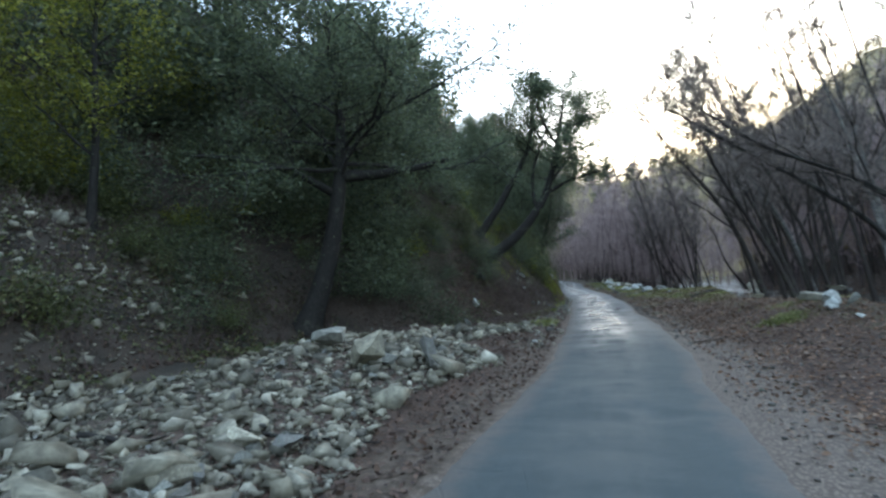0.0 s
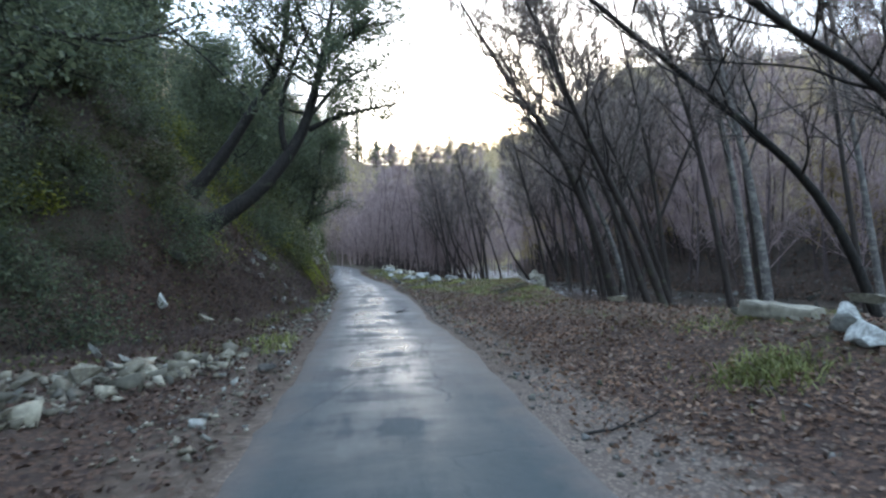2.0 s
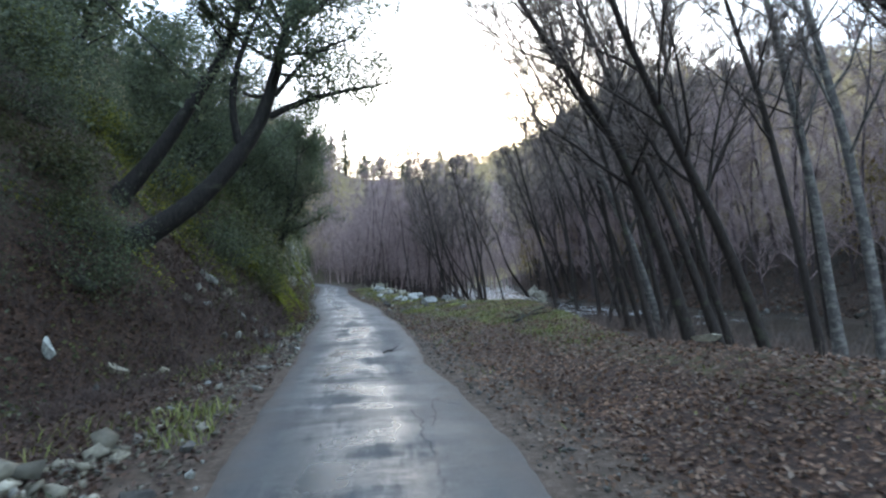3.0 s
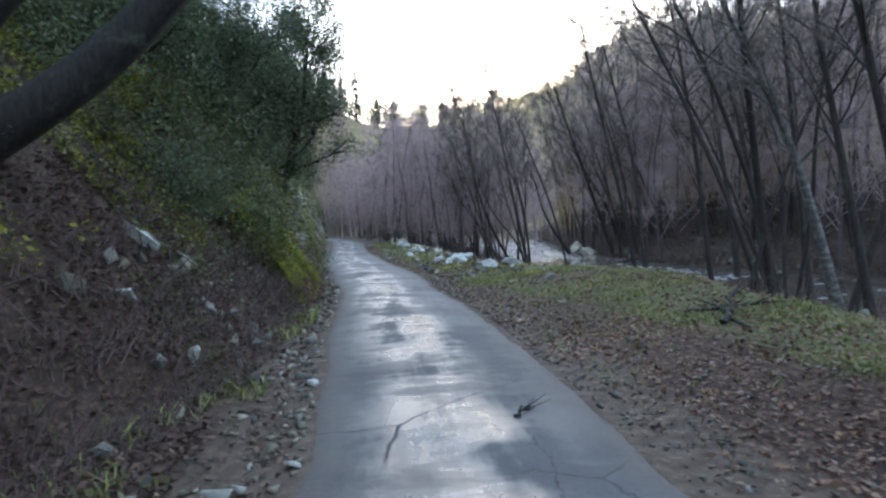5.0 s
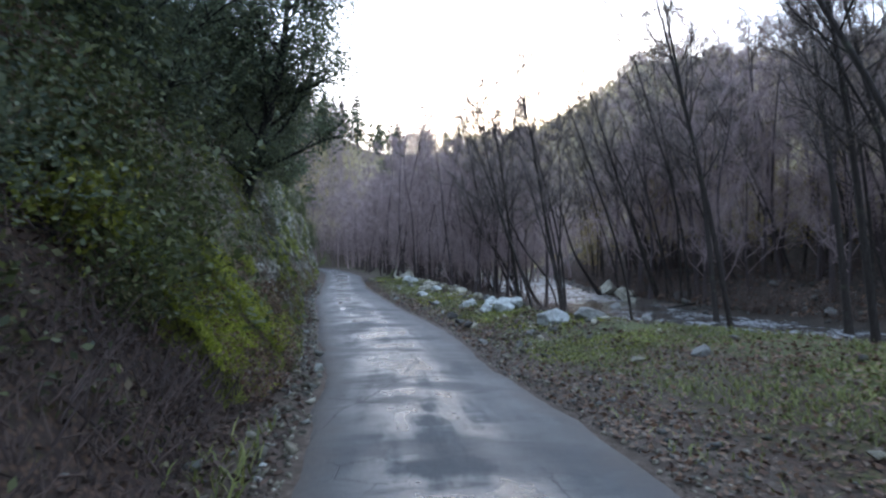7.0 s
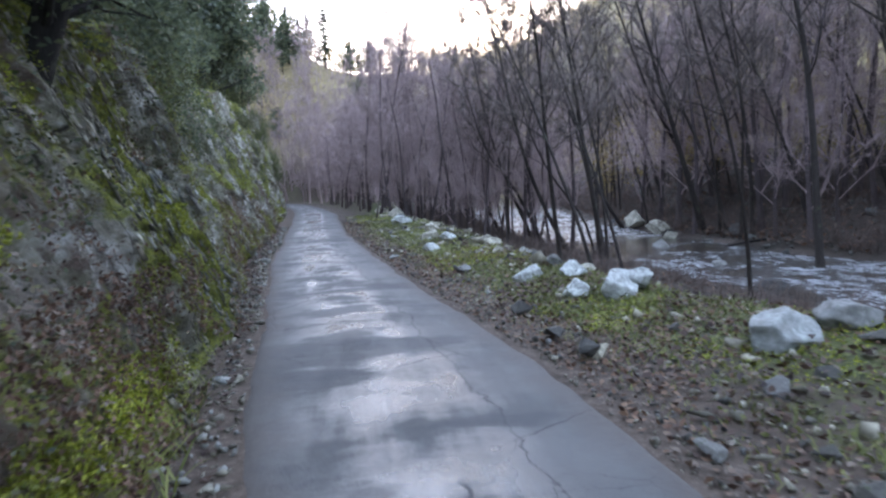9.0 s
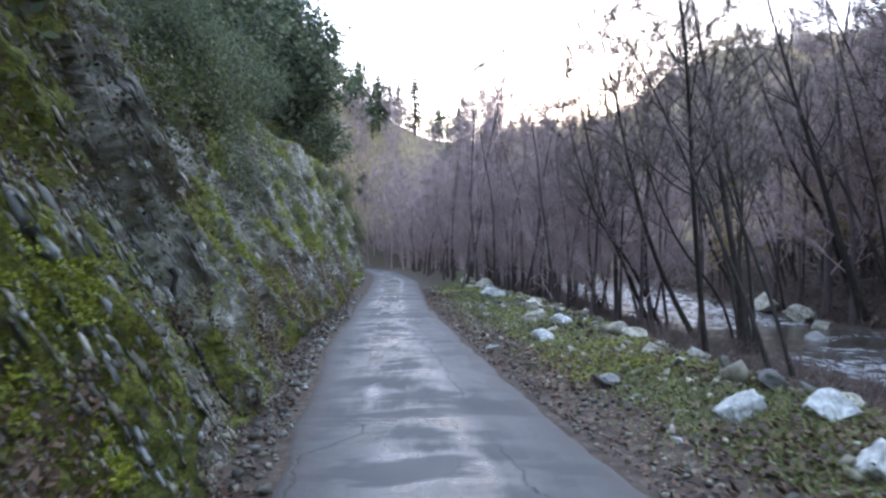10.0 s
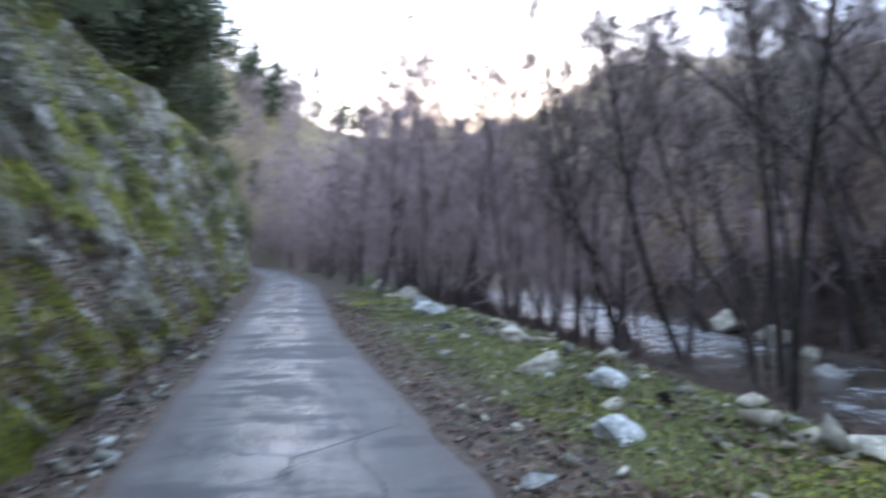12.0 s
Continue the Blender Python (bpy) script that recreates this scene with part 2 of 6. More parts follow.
# ---------------------------------------------------------------- materials
class Paint:
    """A node material with shortcuts."""

    def __init__(self, name):
        self.material = bpy.data.materials.new(name)
        self.material.use_nodes = True
        self.tree = self.material.node_tree
        self.out = self.tree.nodes["Principled BSDF"]
        self.geo = self.tree.nodes.new("ShaderNodeNewGeometry")
        self.place = self.geo.outputs["Position"]

    def link(self, a, b):
        self.tree.links.new(a, b)

    def local(self):
        self.place = self.tree.nodes.new("ShaderNodeTexCoord").outputs["Object"]

    def stretch(self, x, y, z):
        n = self.tree.nodes.new("ShaderNodeMapping")
        self.link(self.place, n.inputs["Vector"])
        n.inputs["Scale"].default_value = (x, y, z)
        return n.outputs[0]

    def noise(self, scale, detail=5, rough=0.6, at=None):
        n = self.tree.nodes.new("ShaderNodeTexNoise")
        n.inputs["Scale"].default_value, n.inputs["Detail"].default_value, n.inputs["Roughness"].default_value = scale, detail, rough
        self.link(at or self.place, n.inputs["Vector"])
        return n.outputs[0]

    def cells(self, scale, feature="F1", at=None):
        n = self.tree.nodes.new("ShaderNodeTexVoronoi")
        n.feature = feature
        n.inputs["Scale"].default_value = scale
        self.link(at or self.place, n.inputs["Vector"])
        return n.outputs[0]

    def ramp(self, value, *stops):
        n = self.tree.nodes.new("ShaderNodeValToRGB")
        e = n.color_ramp.elements
        while len(e) < len(stops):
            e.new(0.5)
        for item, (at, c) in zip(e, stops):
            item.position = at
            item.color = (c, c, c, 1) if isinstance(c, (int, float)) else (*c, 1)
        self.link(value, n.inputs[0])
        return n.outputs[0]

    def mix(self, fac, a, b, blend="MIX"):
        n = self.tree.nodes.new("ShaderNodeMix")
        n.data_type, n.blend_type = "RGBA", blend
        for value, socket in ((fac, n.inputs[0]), (a, n.inputs[6]), (b, n.inputs[7])):
            if isinstance(value, (int, float)):
                socket.default_value = value
            elif isinstance(value, tuple):
                socket.default_value = (*value, 1)
            else:
                self.link(value, socket)
        return n.outputs[2]

    def math(self, op, a, b=0.0):
        n = self.tree.nodes.new("ShaderNodeMath")
        n.operation = op
        for value, socket in ((a, n.inputs[0]), (b, n.inputs[1])):
            if isinstance(value, (int, float)):
                socket.default_value = value
            else:
                self.link(value, socket)
        return n.outputs[0]

    def attribute(self, name):
        n = self.tree.nodes.new("ShaderNodeAttribute")
        n.attribute_name = name
        return n.outputs["Fac"]

    def upward(self):
        n = self.tree.nodes.new("ShaderNodeSeparateXYZ")
        self.link(self.geo.outputs["Normal"], n.inputs[0])
        return n.outputs[2]

    def island(self):
        return self.geo.outputs["Random Per Island"]

    def single(self):
        return self.tree.nodes.new("ShaderNodeObjectInfo").outputs["Random"]

    def finish(self, colour, rough=0.8, bump=None, strength=0.4, distance=0.02, gloss=None):
        for value, socket in ((colour, self.out.inputs["Base Color"]), (rough, self.out.inputs["Roughness"])):
            if isinstance(value, (int, float)):
                socket.default_value = value
            elif isinstance(value, tuple):
                socket.default_value = (*value, 1)
            else:
                self.link(value, socket)
        if gloss is not None:
            self.out.inputs["Specular IOR Level"].default_value = gloss
        if bump is not None:
            n = self.tree.nodes.new("ShaderNodeBump")
            n.inputs["Strength"].default_value, n.inputs["Distance"].default_value = strength, distance
            self.link(bump, n.inputs["Height"])
            self.link(n.outputs[0], self.out.inputs["Normal"])
        return self.material


def make_asphalt():
    p = Paint("wet_asphalt")
    axes = p.tree.nodes.new("ShaderNodeSeparateXYZ")
    p.link(p.place, axes.inputs[0])
    far = p.math("MULTIPLY", axes.outputs[1], 0.01)
    across, rim_d = p.attribute("across"), p.attribute("rim")
    big, fine = p.noise(0.55, 5, 0.55), p.noise(42, 4, 0.7)
    turned = p.tree.nodes.new("ShaderNodeMapping")
    p.link(p.place, turned.inputs["Vector"])
    turned.inputs["Rotation"].default_value = (0, 0, radians(13))
    streaks = p.tree.nodes.new("ShaderNodeMapping")
    p.link(turned.outputs[0], streaks.inputs["Vector"])
    streaks.inputs["Scale"].default_value = (1.6, 0.22, 1)
    bands = p.tree.nodes.new("ShaderNodeMapping")
    p.link(turned.outputs[0], bands.inputs["Vector"])
    bands.inputs["Scale"].default_value = (0.55, 1.25, 1)
    patch = p.mix(0.45, p.noise(0.9, 7, 0.62, bands.outputs[0]), p.noise(1.2, 7, 0.64, streaks.outputs[0]))
    # the wheel-worn middle of the lane holds the water
    worn = p.ramp(p.math("ADD", across, p.math("MULTIPLY", p.math("SUBTRACT", p.noise(0.5, 5, 0.6), 0.5), 0.35)), (0.12, 0.0), (0.32, 1.0), (0.60, 1.0), (0.74, 0.0))
    # cracks: a long seam beside the right wheel track, a wide net and a fine web here and there
    seam_d = p.math("ABSOLUTE", p.math("SUBTRACT", p.math("ADD", across, p.math("MULTIPLY", p.math("SUBTRACT", p.noise(1.3, 6, 0.7), 0.5), 0.16)), 0.70))
    seam = p.math("MAXIMUM", p.ramp(seam_d, (0.0, 0.0), (0.0045, 1.0)), p.ramp(p.noise(0.16, 3), (0.42, 0.0), (0.46, 1.0)))
    net = p.ramp(p.cells(0.75, "DISTANCE_TO_EDGE", p.mix(0.32, p.place, p.noise(0.9, 6, 0.65))), (0.0, 0.0), (0.008, 1.0))
    net = p.math("MAXIMUM", net, p.ramp(p.noise(0.35, 3), (0.50, 1.0), (0.56, 0.0)))
    web = p.ramp(p.cells(2.6, "DISTANCE_TO_EDGE", p.mix(0.2, p.place, p.noise(2.5, 5, 0.7))), (0.0, 0.0), (0.011, 1.0))
    web = p.math("MAXIMUM", web, p.ramp(p.noise(0.28, 4), (0.56, 1.0), (0.64, 0.0)))
    line = p.math("MULTIPLY", p.math("MULTIPLY", net, web), seam)
    colour = p.mix(p.ramp(big, (0.3, 0.0), (0.7, 1.0)), (0.020, 0.027, 0.031), (0.046, 0.055, 0.060))
    colour = p.mix(p.ramp(p.cells(95), (0.1, 0.35), (0.6, 0.0)), colour, (0.13, 0.132, 0.13))
    # the older stretch is paler and rubbed through
    colour = p.mix(p.ramp(far, (0.27, 0.0), (0.38, 0.62)), colour, p.mix(big, (0.060, 0.057, 0.053), (0.115, 0.108, 0.098)))
    rubbed = p.ramp(p.noise(1.5, 7, 0.7, streaks.outputs[0]), (0.52, 0.0), (0.66, 0.45))
    colour = p.mix(p.math("MULTIPLY", rubbed, worn), colour, (0.16, 0.163, 0.162))
    mended = p.ramp(p.noise(0.62, 6, 0.6, bands.outputs[0]), (0.535, 0.0), (0.575, 1.0))
    mended = p.math("MULTIPLY", mended, p.ramp(far, (0.14, 0.35), (0.5, 0.9)))
    colour = p.mix(p.math("MULTIPLY", mended, 0.75), colour, (0.026, 0.028, 0.031))
    colour = p.mix(line, (0.010, 0.010, 0.011), colour)
    wet = p.ramp(patch, (0.43, 0.80), (0.475, 0.42), (0.53, 0.24))
    wet = p.mix(worn, p.mix(0.7, wet, (0.78, 0.78, 0.78)), wet)
    wet = p.mix(mended, wet, (0.72, 0.72, 0.72))
    wet = p.mix(line, (0.7, 0.7, 0.7), wet)
    # the first stretch is darker, more teal and rougher
    first_part = p.ramp(p.math("ADD", far, p.math("MULTIPLY", p.math("SUBTRACT", p.noise(0.4, 5, 0.6), 0.5), 0.06)), (0.125, 1.0), (0.17, 0.0))
    wet = p.mix(p.math("MULTIPLY", first_part, 0.75), wet, (0.85, 0.85, 0.85))
    colour = p.mix(p.math("MULTIPLY", first_part, 0.85), colour, p.mix(fine, (0.010, 0.024, 0.027), (0.024, 0.042, 0.046)))
    rim = p.math("ADD", rim_d, p.math("MULTIPLY", p.math("SUBTRACT", p.noise(1.8, 7, 0.7), 0.5), 0.30))
    dirt = p.ramp(rim, (0.02, 0.9), (0.15, 0.0))
    colour = p.mix(dirt, colour, p.mix(p.noise(16, 5, 0.75), (0.035, 0.031, 0.028), (0.12, 0.10, 0.085)))
    wet = p.mix(dirt, wet, (0.8, 0.8, 0.8))
    height = p.math("ADD", p.math("MULTIPLY", fine, p.ramp(patch, (0.45, 1.0), (0.6, 0.4))), p.math("MULTIPLY", line, 0.9))
    height = p.math("ADD", height, p.math("MULTIPLY", p.noise(5, 4, 0.6), 0.7))
    return p.finish(colour, wet, height, 0.5, 0.014, 0.62)


def make_ground():
    p = Paint("earth")
    n1, n2, n3 = p.noise(0.9, 6), p.noise(6, 6, 0.65), p.noise(38, 4, 0.7)
    soil = p.mix(p.ramp(n2, (0.3, 0.0), (0.7, 1.0)), (0.045, 0.035, 0.027), (0.13, 0.095, 0.07))
    gravel = p.mix(p.ramp(p.cells(26), (0.15, 0.0), (0.55, 1.0)), (0.22, 0.178, 0.145), (0.105, 0.083, 0.068))
    leafy = p.mix(p.ramp(p.cells(17), (0.1, 0.0), (0.6, 1.0)), (0.12, 0.068, 0.045), (0.04, 0.026, 0.02))
    grass = p.mix(p.ramp(p.mix(0.5, n3, p.noise(11, 5, 0.7)), (0.42, 0.0), (0.58, 1.0)), (0.04, 0.042, 0.02), (0.125, 0.138, 0.045))
    wood = p.mix(p.ramp(n1, (0.35, 0.0), (0.65, 1.0)), (0.03, 0.026, 0.02), (0.07, 0.052, 0.04))
    # far slopes: pale yellowish tone carries haze and warm evening light in the colour
    litter = p.mix(p.ramp(p.noise(0.12, 7, 0.7), (0.38, 0.0), (0.62, 1.0)), (0.17, 0.13, 0.08), (0.33, 0.265, 0.125))
    edge = p.math("SUBTRACT", p.math("MULTIPLY", n2, 0.9), 0.45)
    blur = lambda name: p.ramp(p.math("ADD", p.attribute(name), edge), (0.38, 0.0), (0.62, 1.0))
    colour = p.mix(blur("wood"), soil, wood)
    colour = p.mix(blur("slope"), colour, litter)
    colour = p.mix(blur("leafy"), colour, leafy)
    colour = p.mix(blur("gravel"), colour, gravel)
    colour = p.mix(blur("grass"), colour, grass)
    height = p.math("ADD", n2, p.math("MULTIPLY", n3, 0.5))
    return p.finish(colour, 0.85, height, 0.8, 0.05, 0.25)


def make_cliff():
    p = Paint("mossy_schist")
    axes = p.tree.nodes.new("ShaderNodeSeparateXYZ")
    p.link(p.place, axes.inputs[0])
    dip = p.math("ADD", axes.outputs[1], p.math("MULTIPLY", axes.outputs[2], 0.38))
    join = p.tree.nodes.new("ShaderNodeCombineXYZ")
    p.link(axes.outputs[0], join.inputs[0])
    p.link(p.math("MULTIPLY", dip, 2.4), join.inputs[1])
    p.link(p.math("MULTIPLY", axes.outputs[2], 0.7), join.inputs[2])
    sheet = join.outputs[0]
    n2, n3, n4 = p.noise(3.4, 8, 0.75, sheet), p.noise(34, 5, 0.75), p.noise(11, 6, 0.72)
    rock = p.mix(p.ramp(n2, (0.34, 0.0), (0.5, 0.45), (0.68, 1.0)), (0.11, 0.098, 0.078), (0.56, 0.52, 0.425))
    rock = p.mix(0.6, rock, p.ramp(n3, (0.3, 0.3), (0.7, 1.5)), "MULTIPLY")
    lichen = p.ramp(p.noise(1.9, 8, 0.75), (0.51, 0.0), (0.57, 0.9))
    rock = p.mix(lichen, rock, (0.70, 0.67, 0.60))
    green = p.ramp(p.noise(1.3, 7, 0.72), (0.45, 0.0), (0.60, 0.6))
    rock = p.mix(green, rock, p.mix(n4, (0.09, 0.10, 0.045), (0.24, 0.245, 0.11)))
    split = p.ramp(p.cells(1.7, "DISTANCE_TO_EDGE", p.mix(0.12, sheet, p.noise(3, 5, 0.7))), (0.0, 0.0), (0.03, 1.0))
    split = p.math("MAXIMUM", split, p.ramp(p.noise(0.8, 3), (0.5, 0.9), (0.6, 0.0)))
    rock = p.mix(split, (0.02, 0.018, 0.015), rock)
    bank = p.ramp(p.math("ADD", p.math("MULTIPLY", axes.outputs[1], 0.01), p.math("MULTIPLY", p.noise(1.5, 4), 0.04)), (0.375, 0.95), (0.415, 0.0))
    earth = p.math("MAXIMUM", bank, p.ramp(p.noise(1.1, 7, 0.68), (0.50, 0.0), (0.56, 0.9)))
    rock = p.mix(earth, rock, p.mix(n3, (0.055, 0.038, 0.03), (0.19, 0.125, 0.09)))
    moss_c = p.mix(p.ramp(p.mix(0.5, p.noise(48, 5, 0.75), n4), (0.40, 0.0), (0.60, 1.0)), (0.055, 0.068, 0.012), (0.33, 0.345, 0.045))
    moss = p.ramp(p.math("ADD", p.noise(0.55, 8, 0.66), p.math("MULTIPLY", p.upward(), 0.06)), (0.51, 0.0), (0.55, 0.95))
    high = p.ramp(p.math("MULTIPLY", axes.outputs[2], 0.25), (0.28, 1.0), (0.42, 0.0))
    moss = p.math("MULTIPLY", moss, p.math("MAXIMUM", p.math("SUBTRACT", 1.0, bank), high))
    colour = p.mix(moss, rock, moss_c)
    height = p.math("ADD", p.math("MULTIPLY", n2, 1.4), p.math("ADD", p.math("MULTIPLY", n3, 0.3), p.math("MULTIPLY", n4, 0.6)))
    height = p.math("ADD", height, p.math("MULTIPLY", split, 0.5))
    return p.finish(colour, 0.75, height, 1.0, 0.09, 0.35)


def make_stone(name, dark, light, moss=0.0):
    p = Paint(name)
    p.local()
    n1, n2 = p.noise(7, 6, 0.65), p.noise(60, 4, 0.7)
    colour = p.mix(p.ramp(n1, (0.3, 0.0), (0.7, 1.0)), dark, light)
    tone = p.ramp(p.single(), (0.0, 0.55), (1.0, 1.2))
    colour = p.mix(1.0, colour, tone, "MULTIPLY")
    tone = p.ramp(p.island(), (0.0, (0.22, 0.22, 0.20)), (0.45, (0.62, 0.59, 0.52)), (0.8, (0.92, 0.90, 0.82)), (1.0, (1.3, 1.3, 1.27)))
    colour = p.mix(1.0, colour, tone, "MULTIPLY")
    grime = p.ramp(p.noise(2.3, 6, 0.7), (0.40, 0.5), (0.54, 0.0))
    colour = p.mix(grime, colour, (0.12, 0.11, 0.09))
    if moss:
        colour = p.mix(p.ramp(p.noise(5, 5), (0.62 - moss, 0.0), (0.72 - moss, 0.9)), colour, (0.06, 0.075, 0.025))
    return p.finish(colour, 0.7, p.math("ADD", n1, p.math("MULTIPLY", n2, 0.4)), 0.6, 0.02, 0.35)


def make_bark(name, dark, light, spots=False):
    p = Paint(name)
    p.local()
    n1 = p.noise(9, 6, 0.7, p.stretch(3, 3, 0.7))
    colour = p.mix(p.ramp(n1, (0.3, 0.0), (0.7, 1.0)), dark, light)
    if spots:
        band = p.noise(5, 5, 0.7, p.stretch(0.8, 0.8, 1.6))
        colour = p.mix(p.ramp(band, (0.5, 0.0), (0.58, 1.0)), colour, (0.22, 0.205, 0.18))
    else:
        colour = p.mix(p.ramp(p.noise(3, 4), (0.58, 0.0), (0.7, 0.5)), colour, (0.10, 0.105, 0.07))
    return p.finish(colour, 0.85, n1, 0.7, 0.02, 0.25)


def make_twig(name, a, b):
    p = Paint(name)
    colour = p.mix(p.island(), a, b)
    return p.finish(colour, 0.8, gloss=0.2)


def make_leaf(name, *tones, rough=0.5, through=0.25, gloss=0.35):
    p = Paint(name)
    stops = [(k / (len(tones) - 1), c) for k, c in enumerate(tones)]
    colour = p.ramp(p.island(), *stops)
    patch = p.ramp(p.noise(0.7, 3), (0.3, 0.6), (0.7, 1.25))
    colour = p.mix(1.0, colour, patch, "MULTIPLY")
    p.finish(colour, rough, gloss=gloss)
    glow = p.tree.nodes.new("ShaderNodeBsdfTranslucent")
    p.link(colour, glow.inputs[0])
    both = p.tree.nodes.new("ShaderNodeMixShader")
    both.inputs[0].default_value = through
    p.link(p.out.outputs[0], both.inputs[1])
    p.link(glow.outputs[0], both.inputs[2])
    p.link(both.outputs[0], p.tree.nodes["Material Output"].inputs[0])
    return p.material


def make_water():
    p = Paint("river_water")
    n1, n2 = p.noise(1.6, 5, 0.6, p.stretch(1.3, 0.6, 1)), p.noise(7, 4, 0.6)
    foam = p.ramp(p.math("ADD", p.noise(0.55, 5, 0.65), p.math("MULTIPLY", p.attribute("rapids"), 0.30)), (0.56, 0.0), (0.74, 0.85))
    streak = p.ramp(p.noise(3.2, 6, 0.7, p.stretch(1.6, 0.7, 1)), (0.42, 0.0), (0.62, 1.0))
    foam = p.math("MULTIPLY", foam, streak)
    colour = p.mix(foam, (0.05, 0.042, 0.032), (0.50, 0.52, 0.54))
    rough = p.mix(foam, (0.07, 0.07, 0.07), (0.7, 0.7, 0.7))
    return p.finish(colour, rough, p.math("ADD", n1, p.math("MULTIPLY", n2, 0.3)), 0.55, 0.09, 0.5)


ASPHALT, EARTH, CLIFF, WATER = make_asphalt(), make_ground(), make_cliff(), make_water()
PALE_STONE = make_stone("pale_stone", (0.18, 0.165, 0.13), (0.58, 0.55, 0.45))
GREY_STONE = make_stone("grey_stone", (0.09, 0.09, 0.09), (0.26, 0.26, 0.25), 0.04)
DARK_STONE = make_stone("dark_stone", (0.05, 0.05, 0.052), (0.13, 0.13, 0.13))
WHITE_STONE = make_stone("white_stone", (0.22, 0.235, 0.23), (0.60, 0.62, 0.60))
BARK = make_bark("dark_bark", (0.009, 0.008, 0.007), (0.036, 0.032, 0.028))
ALDER = make_bark("alder_bark", (0.017, 0.014, 0.012), (0.062, 0.050, 0.043))
BIRCH = make_bark("spotted_bark", (0.05, 0.046, 0.042), (0.16, 0.15, 0.14), True)
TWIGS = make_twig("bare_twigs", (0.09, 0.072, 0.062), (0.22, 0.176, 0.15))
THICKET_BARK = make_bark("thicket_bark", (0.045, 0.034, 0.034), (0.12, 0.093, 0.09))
# thicket and far twigs: haze is put into the colour, paler than the near twigs
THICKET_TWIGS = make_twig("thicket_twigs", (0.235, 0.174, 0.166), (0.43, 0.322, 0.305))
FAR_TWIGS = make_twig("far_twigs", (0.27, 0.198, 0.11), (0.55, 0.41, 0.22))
BRUSH_TWIGS = make_twig("brush_twigs", (0.05, 0.038, 0.033), (0.14, 0.10, 0.08))
BRAMBLE_TWIGS = make_twig("bramble_twigs", (0.045, 0.033, 0.03), (0.115, 0.08, 0.066))
OAK_LEAF = make_leaf("evergreen_leaf", (0.056, 0.076, 0.05), (0.106, 0.133, 0.08), (0.185, 0.208, 0.112), rough=0.5, through=0.4, gloss=0.25)
SHRUB_LEAF = make_leaf("shrub_leaf", (0.045, 0.058, 0.022), (0.095, 0.115, 0.043), (0.16, 0.17, 0.065), through=0.35)
PINE_LEAF = make_leaf("conifer_needle", (0.03, 0.045, 0.032), (0.07, 0.09, 0.06), rough=0.6)
GREEN_LEAF = make_leaf("bright_leaf", (0.085, 0.102, 0.02), (0.20, 0.215, 0.036), (0.33, 0.315, 0.055), through=0.4)
MOSS_LEAF = make_leaf("moss_leaf", (0.11, 0.135, 0.015), (0.27, 0.30, 0.03), (0.45, 0.46, 0.06))
IVY_LEAF = make_leaf("ivy_leaf", (0.03, 0.042, 0.02), (0.075, 0.09, 0.035), (0.15, 0.155, 0.06), (0.12, 0.085, 0.05))
DEAD_LEAF = make_leaf("dead_leaf", (0.055, 0.034, 0.028), (0.13, 0.072, 0.045), (0.22, 0.135, 0.085), (0.20, 0.165, 0.135), rough=0.8, through=0.1)
# darker copy of the dead leaf; shade under the wooded bank is in its tones
DARK_DEAD_LEAF = make_leaf("dark_dead_leaf", (0.032, 0.021, 0.018), (0.075, 0.044, 0.032), (0.125, 0.078, 0.054), rough=0.7, through=0.1)
GRASS_BLADE = make_leaf("grass_blade", (0.085, 0.098, 0.028), (0.17, 0.19, 0.05), (0.26, 0.255, 0.09), rough=0.6)
AUTUMN_LEAF = make_leaf("autumn_leaf", (0.24, 0.17, 0.055), (0.36, 0.275, 0.085), (0.22, 0.125, 0.055), rough=0.7)


# ---------------------------------------------------------------- ground, road, river, cliff
def spread(lo, hi, step, out_lo, out_hi, grow=1.13):
    a = list(np.arange(lo, hi, step))
    s, v = step, hi
    while v < out_hi:
        a.append(v)
        s *= grow
        v += s
    a.append(out_hi)
    s, v, b = step, lo, []
    while v > out_lo:
        s *= grow
        v -= s
        b.append(v)
    return np.array(sorted(set(b[:-1] + [out_lo] + a)))


